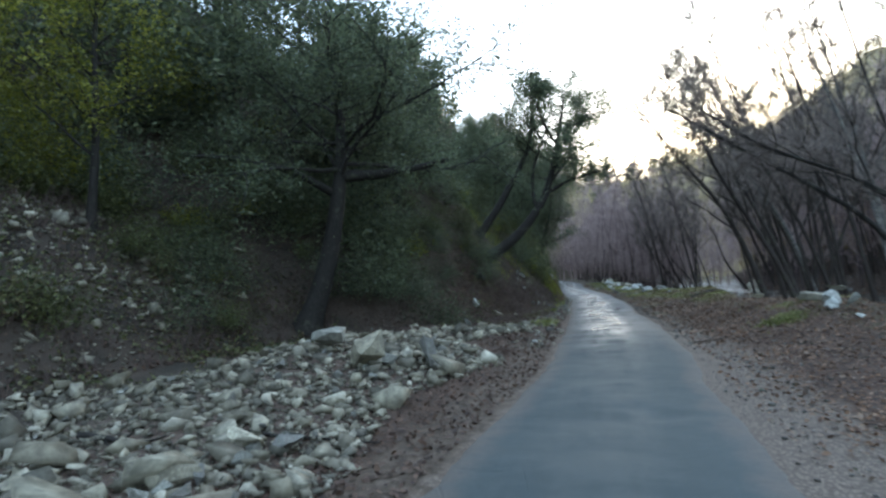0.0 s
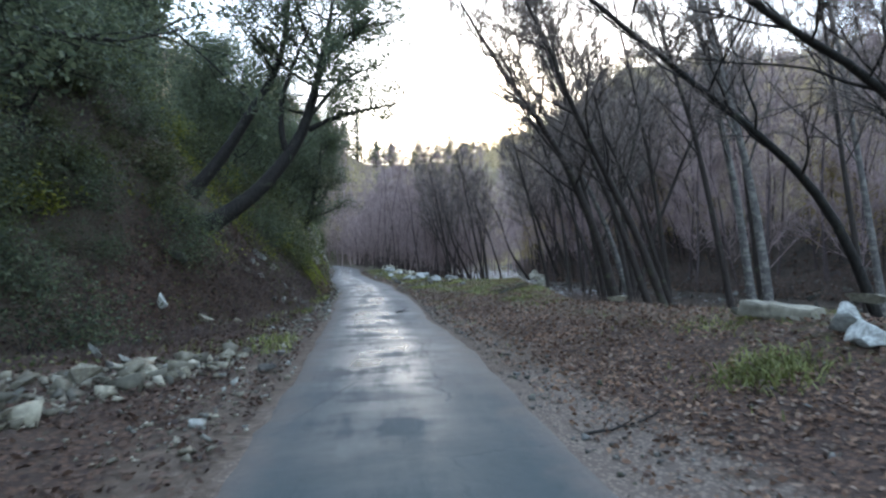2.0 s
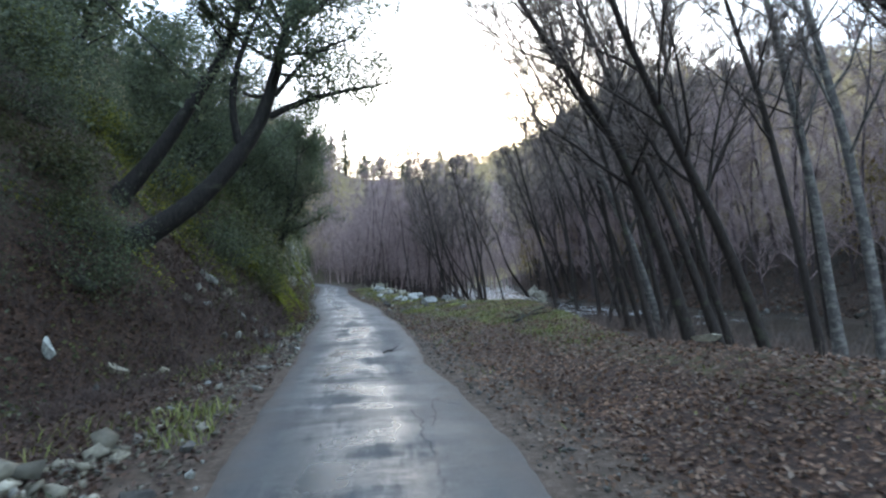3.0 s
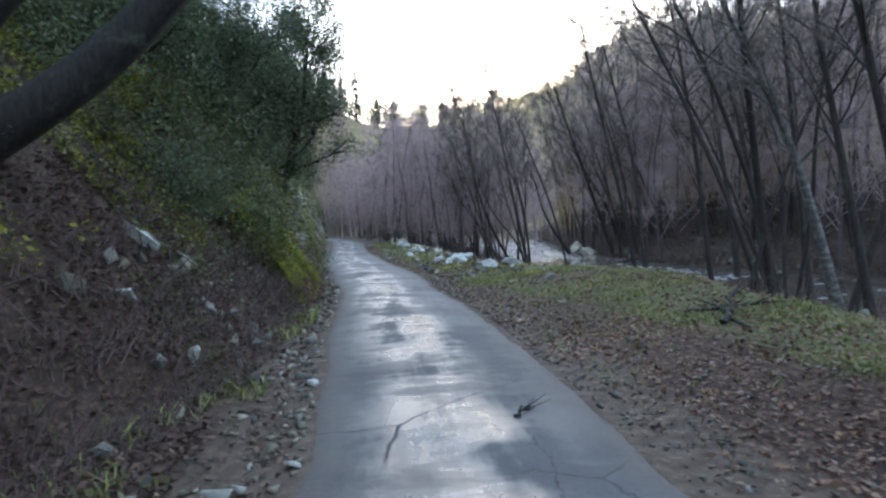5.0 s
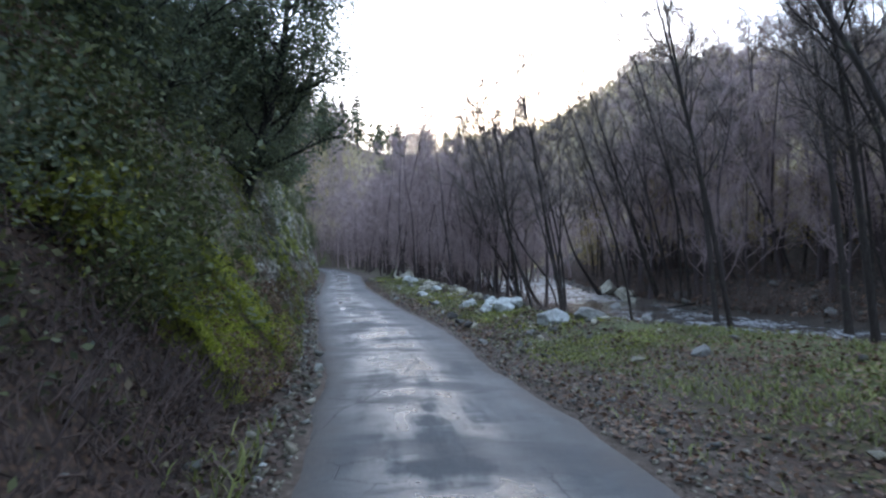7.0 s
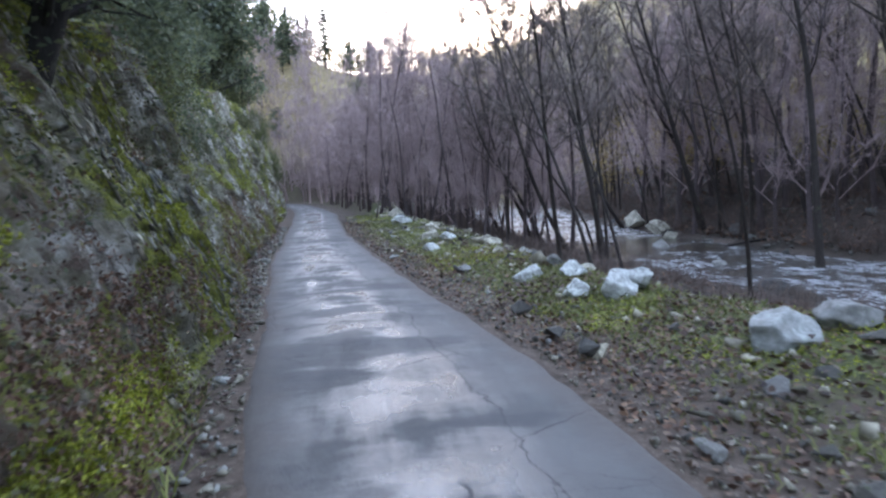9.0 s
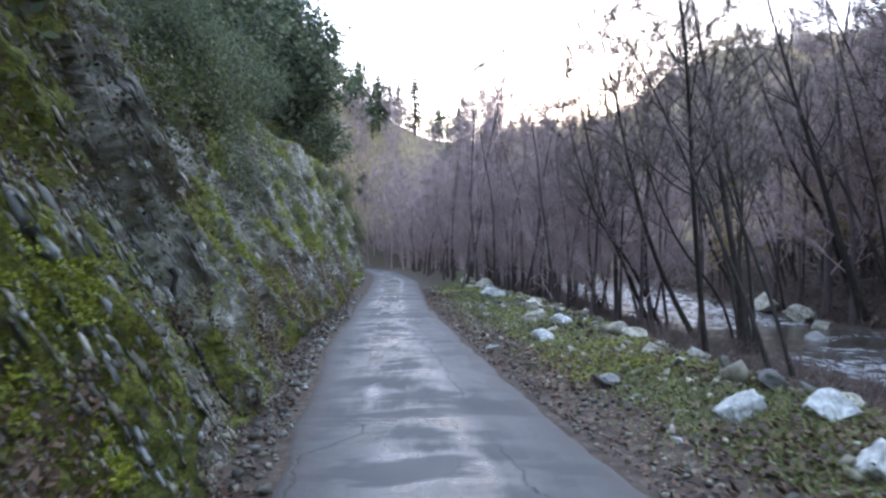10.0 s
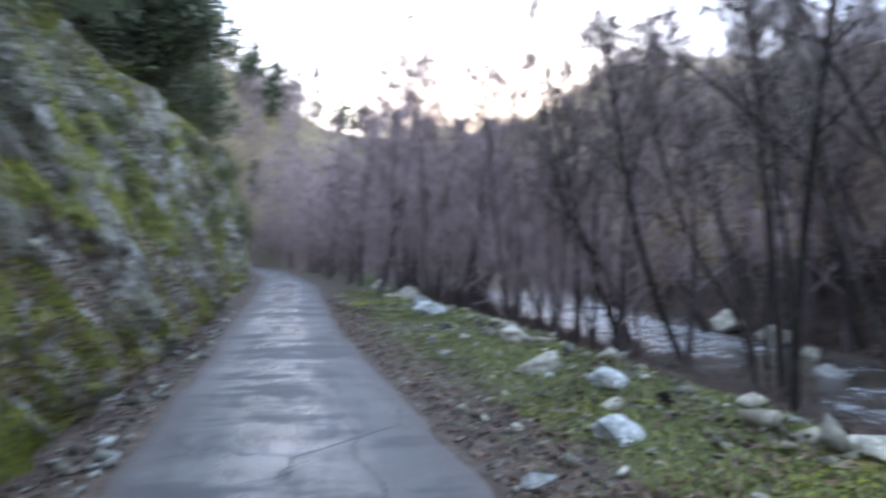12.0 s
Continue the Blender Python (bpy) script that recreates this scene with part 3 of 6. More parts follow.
def build_ground():
    xs, ys = spread(-9, 22, 0.2, -2600, 2600), spread(2, 66, 0.25, -2600, 2600)
    x, y = np.meshgrid(xs, ys, indexing="ij")
    z = ground_z(x, y)
    me = shade(mesh_from("ground", np.stack([x, y, z], -1).reshape(-1, 3), grid_faces(len(xs), len(ys))))
    dl, dr = ROAD_L(y) - x, x - ROAD_R(y)
    side = np.maximum(dl, dr)
    band = lambda d, a, b, c, e: smooth(a, b, d) * (1 - smooth(c, e, d))
    gravel = band(side, -1, 0, 0.5, 1.3) * np.where(dl > 0, 0.4, np.where(y > 16, 0.42, 0.6)) + 0.45 * band(dl, 1.2, 2.0, 6.5, 8) * (1 - smooth(17, 21, y)) * (y > -10)
    gravel = gravel + 0.4 * band(dr, -1, 0, 1.0, 2.2) * (1 - smooth(11, 16, y)) + 0.3 * smooth(WATER_R(y) - 1, WATER_R(y), x) * (1 - smooth(WATER_R(y) + 2, WATER_R(y) + 5, x)) * smooth(40, 50, y)
    gravel = gravel + 0.4 * smooth(WATER_L(y) - 2, WATER_L(y), x) * (x < WATER_R(y)) * smooth(46, 56, y)
    leafy = band(dr, 0.5, 1.2, 6, 8) * (1 - 0.75 * smooth(24, 36, y)) + 0.62 * band(dl, 0.4, 1.0, 4, 6) + 0.35 * (x > VERGE_X(y)) * (x < WATER_L(y))
    grass = band(dr, 0.5, 1.2, 5, 6.5) * smooth(20, 28, y) * 0.44 + 0.4 * band(x - VERGE_X(y), -2.0, -1.0, 0.6, 1.5) + 0.35 * band(dl, 0.5, 1.2, 3, 5) * smooth(19, 24, y) * (1 - smooth(32, 35, y))
    wood = smooth(3, 8, dl) + smooth(WATER_R(y) - 1, WATER_R(y) + 2, x) + smooth(VERGE_X(y) + 1, VERGE_X(y) + 3, x)
    slope = smooth(WATER_R(y) + 5, WATER_R(y) + 14, x) + smooth(112, 124, y) * (x > ROAD_L(y))
    for name, value in (("gravel", gravel), ("leafy", leafy), ("grass", grass), ("wood", wood), ("slope", slope)):
        me.attributes.new(name, "FLOAT", "POINT").data.foreach_set("value", np.clip(value, 0, 1).astype(np.float32).ravel())
    return solid("ground", me, EARTH, None, "valley ground of damp earth, leaf litter and grass", "ground", kind="structure")


def build_road():
    ys = np.concatenate([np.arange(-40, -2, 0.5), np.arange(-2, 62, 0.11), np.arange(62, 135, 0.5)])
    us = np.concatenate([[-0.012, -0.006], np.linspace(0, 1, 27), [1.006, 1.012]])
    u, y = np.meshgrid(us, ys, indexing="ij")
    ragged = 0.15 * fbm(y * 1.3, u * 0 + 3.3, 5)
    ragged_r = 0.15 * fbm(y * 1.2, u * 0 + 9.1, 5)
    xl, xr = ROAD_L(y) + ragged, ROAD_R(y) + ragged_r
    x = xl + (xr - xl) * u
    edge = np.minimum(u, 1 - u)
    z = 0.02 + 0.03 * smooth(0, 0.5, edge) - 0.035 * (1 - smooth(0.0, 0.05, edge)) + 0.022 * fbm(x * 0.8, y * 0.8, 4) + 0.014 * fbm(x * 4, y * 3, 3)
    pot = smooth(0.14, 0.24, fbm(x * 0.9 + 40, y * 0.55 + 7, 3)) * smooth(0.05, 0.2, edge)
    z = z - 0.03 * pot
    # washboard and shallow potholes on the old stretch
    ripple = fbm(x * 0.7 + 11, y * 0.95 - 0.2 * x, 3) + 0.5 * fbm(x * 1.3 + 5, y * 2.3, 2)
    z = z + 0.075 * ripple * smooth(0.04, 0.2, edge) * (0.25 + 0.75 * smooth(26, 48, y))
    z = np.where((u < -0.001) | (u > 1.001), np.where((u < -0.008) | (u > 1.008), -0.2, -0.03), z)
    me = shade(mesh_from("road", np.stack([x, y, z], -1).reshape(-1, 3), grid_faces(len(us), len(ys))[:, ::-1]))
    me.attributes.new("rim", "FLOAT", "POINT").data.foreach_set("value", np.clip(edge, 0, 1).astype(np.float32).ravel())
    me.attributes.new("across", "FLOAT", "POINT").data.foreach_set("value", np.clip(u, 0, 1).astype(np.float32).ravel())
    return solid("road", me, ASPHALT, None, "narrow wet asphalt lane, patched, cracked and rutted", "road", kind="structure")


def build_river():
    ys = np.concatenate([np.arange(-60, 20, 1.0), np.arange(20, 75, 0.2), np.arange(75, 300, 1.2)])
    us = np.linspace(-0.12, 1.12, 70)
    u, y = np.meshgrid(us, ys, indexing="ij")
    x = WATER_L(y) + (WATER_R(y) - WATER_L(y)) * u
    rapids = 0.85 * smooth(56, 62, y) * (1 - 0.5 * smooth(80, 100, y)) + 0.6 * smooth(39, 46, y) * (1 - smooth(50, 57, y))
    z = WATER_Z + (0.05 + 0.16 * rapids) * fbm(x * 1.1, y * 0.8, 4) + 0.02 * fbm(x * 5, y * 4, 2)
    me = shade(mesh_from("river", np.stack([x, y, z], -1).reshape(-1, 3), grid_faces(len(us), len(ys))[:, ::-1]))
    me.attributes.new("rapids", "FLOAT", "POINT").data.foreach_set("value", rapids.astype(np.float32).ravel())
    return solid("water", me, WATER, None, "shallow brown river with white riffles", "river", kind="structure")


def sheets(across, along, width, length, seed):
    """Random offsets, in -0.5 to 0.5, of split sheets of rock of that width and length."""
    row = np.floor(across / width).astype(int)
    shift = GRID[(row * 37 + seed) & 255, (row * 11 + 5) & 255]
    return GRID[(row * 17 + seed) & 255, np.floor(along / length + 7 * shift).astype(int) & 255] - 0.5


def cliff_x(y, h):
    """The rock face's x at height h: sheets of schist that dip steeply, split and stepped."""
    tilt = y + 0.38 * h
    ledge = 0.8 * fbm(tilt * 0.45, h * 0.5, 2) + 0.6 * np.abs(fbm(tilt * 1.1, h * 0.3 + 5, 4)) - 0.1
    warp = tilt + 0.5 * fbm(tilt * 1.1, h * 1.2 + 8, 5)
    dip = h + 1.6 * warp + 1.5 * fbm(tilt * 1.2 + 3, h * 0.8, 5)
    fine = 0.34 * sheets(warp, dip, 0.55, 7.5, 3) + 0.2 * sheets(warp + 0.2, dip + 0.8 * warp, 0.21, 3.4, 21)
    fine = fine + 0.45 * fbm(tilt * 3.2, h * 1.4 + 4, 5) + 0.32 * np.abs(fbm(tilt * 6.0, h * 3.4, 4))
    return ROAD_L(y) - BANK_S(y) - h / BANK_K(y) + (ledge + fine) * (0.42 + 0.58 * smooth(36, 43, y)) * smooth(30, 35, y) * smooth(-0.15, 0.25, h)


def build_cliff():
    ys = np.concatenate([np.arange(31, 37, 0.06), np.arange(37, 52, 0.036), np.arange(52, 64, 0.08), np.arange(64, 100, 0.25)])
    us = np.linspace(-0.08, 1, 130)
    u, y = np.meshgrid(us, ys, indexing="ij")
    top = BANK_H(y) + 0.6 + 1.2 * fbm(y * 0.4, y * 0 + 2, 3)
    h = u * top
    x = cliff_x(y, h) - 0.05
    back = smooth(0.86, 1.0, u)
    x = x - 1.6 * back
    h = h - 0.5 * back
    ends = smooth(31, 34.5, y)
    x = x - (1 - ends) * 0.8
    me = mesh_from("cliff", np.stack([x, y, h], -1).reshape(-1, 3), grid_faces(len(us), len(ys))[:, ::-1])
    return solid("cliff", shade(me), CLIFF, None, "mossy grey rock face cut beside the road", "cliff", kind="structure")


build_ground()
build_road()
build_river()
build_cliff()


# ---------------------------------------------------------------- trees
def resample(points, n):
    p = np.asarray(points, float)
    s = np.r_[0, np.cumsum(np.linalg.norm(np.diff(p, axis=0), axis=1))]
    t = np.linspace(0, s[-1], n)
    q = np.stack([np.interp(t, s, p[:, k]) for k in range(3)], 1)
    for _ in range(2):
        q[1:-1] = (q[:-2] + 2 * q[1:-1] + q[2:]) / 4
    return q


def unit(v):
    return v / (np.linalg.norm(v) + 1e-9)


def grow(rs, path, r0, branches=16, start=0.35, reach=3.0, rise=0.8, subs=6, twigs=9, twig=0.5, droop=0.0, plain=False, dome=False):
    """A trunk along path, with three orders of branches. Gives trunk, limbs (quads) and the twigs' starts and ends."""
    q = resample(path, 16)
    wob = np.cumsum(rs.normal(0, 0.018, (16, 3)), axis=0) * np.linspace(0, 1, 16)[:, None]
    q = q + wob
    t = np.linspace(0, 1, 16)
    r = r0 * (0.06 + 0.94 * (1 - t) ** 0.85)
    r[0] *= 1.45
    r[1] *= 1.08
    trunk = [tube(q, r, 9)]
    limbs, a, b = [], [], []
    turn = rs.uniform(0, 6.28)
    for i in range(branches):
        s = start + (0.97 - start) * (i + rs.uniform(0, 0.8)) / branches
        p = np.array([np.interp(s, t, q[:, k]) for k in range(3)])
        along = unit(np.array([np.interp(min(s + 0.05, 1), t, q[:, k]) - np.interp(s - 0.05, t, q[:, k]) for k in range(3)]))
        turn += 2.4 + rs.uniform(-0.5, 0.5)
        out = np.array([math.cos(turn), math.sin(turn), 0])
        d = unit(out + rise * rs.uniform(0.6, 1.3) * along)
        w = (s - start) / (1 - start)
        length = reach * (0.5 + 0.55 * math.sin(math.pi * min(0.2 + 0.75 * w, 1)) if dome else 1.15 - 0.75 * w) * (rs.uniform(0.4, 1.3) if dome else rs.uniform(0.55, 1.15))
        d = unit(d + rs.normal(0, 0.3, 3)) if dome else d
        n = 6
        pts = [p]
        for k in range(n - 1):
            d = unit(d + rs.normal(0, 0.13, 3) + np.array([0, 0, 0.10 - droop]))
            pts.append(pts[-1] + d * length / (n - 1))
        pts = np.array(pts)
        rr = min(0.42 * np.interp(s, t, r), 0.03 + 0.02 * length)
        limbs.append(tube(pts[::2] if plain else pts, np.linspace(rr, rr * 0.22, 3 if plain else n), 3 if plain else 5))
        for j in range(subs):
            w = rs.uniform(0.25, 1.0) * (n - 1)
            m = min(int(w), n - 2)
            o = pts[m] + (pts[m + 1] - pts[m]) * (w - m)
            e = unit(unit(pts[m + 1] - pts[m]) + rs.normal(0, 0.55, 3) + [0, 0, 0.15 - droop])
            ll = length * rs.uniform(0.25, 0.5)
            sub = [o]
            for k in range(3):
                e = unit(e + rs.normal(0, 0.16, 3))
                sub.append(sub[-1] + e * ll / 3)
            sub = np.array(sub)
            if plain:
                limbs.append(tube(sub[[0, 3]], [0.011, 0.005], 3))
            else:
                limbs.append(tube(sub, np.linspace(max(rr * 0.35, 0.008), 0.005, 4), 3))
            g = rs.uniform(0.1, 3, twigs)
            m = np.minimum(g.astype(int), 2)
            o = sub[m] + (sub[m + 1] - sub[m]) * (g - m)[:, None]
            e = (sub[m + 1] - sub[m]) / (ll / 3) + rs.normal(0, 0.6, (twigs, 3)) + [0, 0, 0.1 - droop]
            e /= np.linalg.norm(e, axis=1)[:, None]
            a.append(o)
            b.append(o + e * (twig * rs.uniform(0.4, 1.2, twigs))[:, None])
    return joined(trunk), joined(limbs), np.concatenate(a), np.concatenate(b)


def bare_tree(seed, path, r0, bark, label, at=(0, 0, 0), group="bare trees on the river bank", fine=0.006, twig_paint=None, **kw):
    """A leafless tree: a root at its base, a trunk and a crown of branches and twigs."""
    rs = np.random.RandomState(seed)
    rel = np.asarray(path, float) - np.asarray(path[0], float)
    trunk, limbs, a, b = grow(rs, rel, r0, **kw)
    root = new("bare_tree")
    root.matrix_basis = pose(*at)
    tagged(root, label, "tree", group)
    solid("trunk", shade(mesh_from("trunk", *trunk)), bark, root)
    if twig_paint:
        solid("crown", mesh_from("crown", *joined([tri(limbs), needles(a, b, fine)])), twig_paint, root)
    else:
        solid("branchwork", mesh_from("branchwork", *limbs), bark, root, kind="stuff")
        solid("crown", mesh_from("crown", *needles(a, b, fine)), TWIGS, root)
    return root


def leafy_tree(seed, path, r0, leaf, label, at=(0, 0, 0), name="evergreen_oak", group="evergreen trees on the bank", size=0.11, per=10, puff=0.22, ratio=0.5, bark=None, **kw):
    """An evergreen: trunk, branches and a crown of small leaves about the twigs."""
    rs = np.random.RandomState(seed)
    rel = np.asarray(path, float) - np.asarray(path[0], float)
    trunk, limbs, a, b = grow(rs, rel, r0, **kw)
    root = new(name)
    root.matrix_basis = pose(*at)
    tagged(root, label, "tree", group)
    solid("trunk", shade(mesh_from("trunk", *trunk)), bark or BARK, root)
    solid("branchwork", shade(mesh_from("branchwork", *limbs)), bark or BARK, root, kind="stuff")
    n = len(a)
    c = a[:, None] + (b - a)[:, None] * rs.uniform(0.2, 1.15, (n, per, 1)) + rs.normal(0, puff, (n, per, 3))
    v, f = leaves(rs, c.reshape(-1, 3), size, ratio=ratio)
    solid("crown", mesh_from("crown", v, f), leaf, root)
    return root


def gz(x, y):
    return float(ground_z(np.array([x]), np.array([y]))[0])


# trees along the right verge: base, then points up the stem
STEMS = [
    (0.115, ALDER, [(10.4, 20.5), (9.73, 1.86), (8.93, 3.58), (7.85, 4.78), (6.4, 6.9)]),
    (0.10, ALDER, [(12.36, 22.0), (11.36, 2.4), (10.48, 4.16), (9.85, 5.66), (8.6, 9.0)]),
    (0.10, ALDER, [(10.9, 19.5), (10.16, 1.39), (9.2, 2.98), (8.46, 4.25), (7.0, 7.2)]),
    (0.12, BIRCH, [(14.5, 20.5), (14.04, 2.72), (13.63, 4.31), (13.1, 5.97), (12.0, 10.0)]),
    (0.10, ALDER, [(14.8, 22.0), (14.38, 1.9), (13.86, 4.62), (13.14, 6.59), (12.2, 10.5)]),
    (0.13, ALDER, [(19.4, 25.5), (18.2, 5.5), (17.1, 8.5), (15.8, 13.5)]),
    (0.13, BIRCH, [(16.3, 22.8), (15.6, 3.4), (14.6, 7.2), (13.4, 12.0)]),
    (0.10, BARK, [(12.6, 16.2), (11.5, 2.0), (10.4, 3.0), (8.1, 4.4), (5.4, 6.1)]),
    (0.10, BARK, [(12.7, 14.1), (10.9, 2.0), (9.2, 3.3), (7.0, 4.1), (5.2, 5.3)]),
    (0.09, ALDER, [(15.2, 24.8), (13.9, 3.0), (12.2, 6.0), (10.2, 10.0)]),
    (0.09, ALDER, [(14.0, 26.2), (13.2, 3.0), (12.4, 6.0), (11.2, 10.0)]),
    (0.10, ALDER, [(17.2, 27.5), (16.4, 4.0), (15.3, 8.0), (14.2, 12.0)]),
    (0.08, ALDER, [(16.0, 19.2), (15.3, 3.0), (14.9, 6.0), (14.0, 10.0)]),
    (0.11, BIRCH, [(19.0, 21.0), (18.4, 4.0), (17.8, 8.0), (17.0, 12.0)]),
    (0.09, ALDER, [(17.6, 17.6), (16.6, 3.5), (15.8, 7.0), (15.0, 11.0)]),
    (0.10, ALDER, [(20.0, 33.5), (19.4, 4.0), (18.9, 8.0), (18.0, 12.0)]),
    (0.10, ALDER, [(19.2, 36.5), (18.8, 4.0), (18.2, 8.0), (17.6, 12.0)]),
    (0.13, ALDER, [(26.3, 42.8), (25.5, 2.78), (24.3, 7.9), (23.7, 10.7), (23.2, 14.0)]),
    (0.14, BIRCH, [(18.07, 31.0), (17.43, 0.91), (16.74, 2.68), (16.07, 4.14), (14.97, 5.85), (13.4, 8.6)]),
    (0.11, ALDER, [(16.9, 29.3), (16.4, 2.0), (16.0, 4.3), (15.4, 9.0)]),
    (0.15, ALDER, [(29.3, 57.1), (26.2, 6.3), (24.9, 9.6), (24.0, 12.0)]),
    (0.12, ALDER, [(24.8, 47.5), (24.2, 4.5), (22.1, 12.1), (21.4, 15.0)]),
    (0.12, ALDER, [(24.1, 39.0), (23.5, 4.0), (22.6, 7.1), (21.5, 12.0)]),
    (0.11, ALDER, [(20.8, 53.1), (19.8, 3.0), (19.0, 7.0), (18.2, 10.5)]),
    (0.09, ALDER, [(20.1, 41.7), (19.2, 3.0), (18.2, 7.0), (17.4, 11.5)]),
    (0.085, ALDER, [(21.0, 58.4), (20.05, 0.68), (19.4, 2.2), (18.76, 4.64), (18.0, 9.5)]),
    (0.095, ALDER, [(21.36, 56.4), (20.46, -0.1), (19.37, 2.15), (18.58, 4.88), (17.2, 10.4)]),
    (0.06, ALDER, [(20.8, 52.9), (20.66, 1.09), (20.1, 3.96), (19.26, 6.35), (18.9, 11.0)]),
    (0.05, ALDER, [(21.0, 54.0), (20.73, 0.12), (19.3, 1.5), (18.28, 3.58), (17.6, 8.0)]),
    (0.13, ALDER, [(31.8, 60.0), (30.57, 2.43), (28.4, 5.27), (26.6, 8.9), (25.3, 11.7)]),
    (0.11, ALDER, [(30.0, 64.0), (27.8, 1.44), (26.9, 4.98), (24.9, 7.4), (23.8, 11.0)]),
    (0.084, ALDER, [(22.7, 65.2), (20.9, 2.1), (20.3, 5.0), (19.8, 9.0)]),
    (0.084, ALDER, [(21.3, 58.2), (19.8, 1.3), (18.4, 2.8), (17.2, 6.5)]),
    (0.063, ALDER, [(20.9, 53.6), (20.8, 0.3), (21.0, 3.0), (21.1, 8.0)]),
]
for k, (r0, bark, pts) in enumerate(STEMS):
    x, y = pts[0]
    z = gz(x, y) - 0.1
    path = [(x, y, z)] + [(px, y + 0.06 * (pz - z) * math.sin(k * 2.1), pz) for px, pz in pts[1:]]
    words = "slender leaning alder with bare dark branches" if bark is ALDER else ("grey trunk blotched with pale lichen, bare branches" if bark is BIRCH else "dark leaning bare tree arching towards the road")
    bare_tree(100 + k, path, r0, bark, words, at=(x, y, z), branches=19, start=0.36, reach=2.2, rise=1.25, subs=8, twigs=13)

# thicket of bare trees, repeats of a few
PATTERNS = []
for k in range(6):
    rs = np.random.RandomState(300 + k)
    tall, lean = rs.uniform(10, 13), rs.uniform(-0.22, 0.0)
    path = [(0, 0, 0)] + [(lean * tall * s ** 1.2 + rs.normal(0, 0.15), rs.normal(0, 0.2), tall * s) for s in (0.25, 0.5, 0.75, 1.0)]
    PATTERNS.append((path, tall))
rs = np.random.RandomState(41)
spots = []
while len(spots) < 362:
    if len(spots) < 60:
        y = rs.uniform(57, 84)
        x = rs.uniform(ROAD_R(y) + 2.2 if y > 64 else VERGE_X(y) + 1.0, WATER_L(y) + 0.5)
    elif len(spots) < 92:
        y = rs.uniform(62, 96)
        x = ROAD_R(y) + rs.uniform(1.3, 6.0)
    elif len(spots) < 160:
        y = rs.uniform(97, 128)
        x = ROAD_R(y) + rs.uniform(0.8, 16)
    elif len(spots) < 230:
        y = rs.uniform(80, 145)
        x = rs.uniform(4 if y > 108 else ROAD_R(y) + 2, WATER_R(y) + 4)
        if ROAD_L(y) - 3 < x < ROAD_R(y) + 2:
            continue
    elif len(spots) < 310:
        y = rs.uniform(14, 120)
        x = WATER_R(y) + rs.uniform(0.8, 20)
    else:
        y = rs.uniform(24, 64)
        x = WATER_R(y) + rs.uniform(0.2, 8)
    if all((x - a) ** 2 + (y - b) ** 2 > 1.5 for a, b in spots):
        spots.append((x, y))
protos, behind = [None] * 6, []
for k, (x, y) in enumerate(spots):
    j = k % 3 + (3 if y > 78 or x > WATER_R(y) + 8 else 0)
    m = pose(x, y, gz(x, y) - 0.1, rs.uniform(-5, 5), rs.uniform(-5, 5), rs.uniform(0, 360)) @ Matrix.Scale(rs.uniform(0.45, 0.72) if 60 <= k < 92 else (rs.uniform(0.95, 1.4) if k >= 310 else rs.uniform(0.7, 1.08)), 4)
    if 92 <= k < 230:
        behind.append((k % 3, m))
        continue
    if protos[j] is None:
        dense = dict(branches=24, start=0.10, reach=2.7, subs=7, twigs=10, twig=0.7, fine=0.008, plain=True) if j < 3 else dict(branches=18, start=0.10, reach=2.9, subs=6, twigs=11, twig=0.9, fine=0.014, plain=True)
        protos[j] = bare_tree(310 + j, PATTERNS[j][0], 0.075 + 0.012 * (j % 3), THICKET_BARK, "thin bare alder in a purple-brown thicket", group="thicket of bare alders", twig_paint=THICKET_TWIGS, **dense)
        protos[j].matrix_basis = m
    else:
        copy = copy_thing(protos[j], Matrix.Identity(4))
        copy.matrix_basis = m

# the same thicket where it closes the view behind the bend
packs = []
for j in range(3):
    trunk, limbs, a, b = grow(np.random.RandomState(330 + j), PATTERNS[3 + j][0], 0.09, branches=18, start=0.10, reach=2.9, subs=6, twigs=7, twig=0.95, plain=True)
    packs.append(joined([tri(trunk), tri(limbs), needles(a, b, 0.014)]))
chunks = []
for j, m in behind:
    m = np.array(m)
    chunks.append((packs[j][0] @ m[:3, :3].T + m[:3, 3], packs[j][1]))
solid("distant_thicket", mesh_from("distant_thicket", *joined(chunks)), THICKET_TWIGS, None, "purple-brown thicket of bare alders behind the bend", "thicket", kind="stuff")

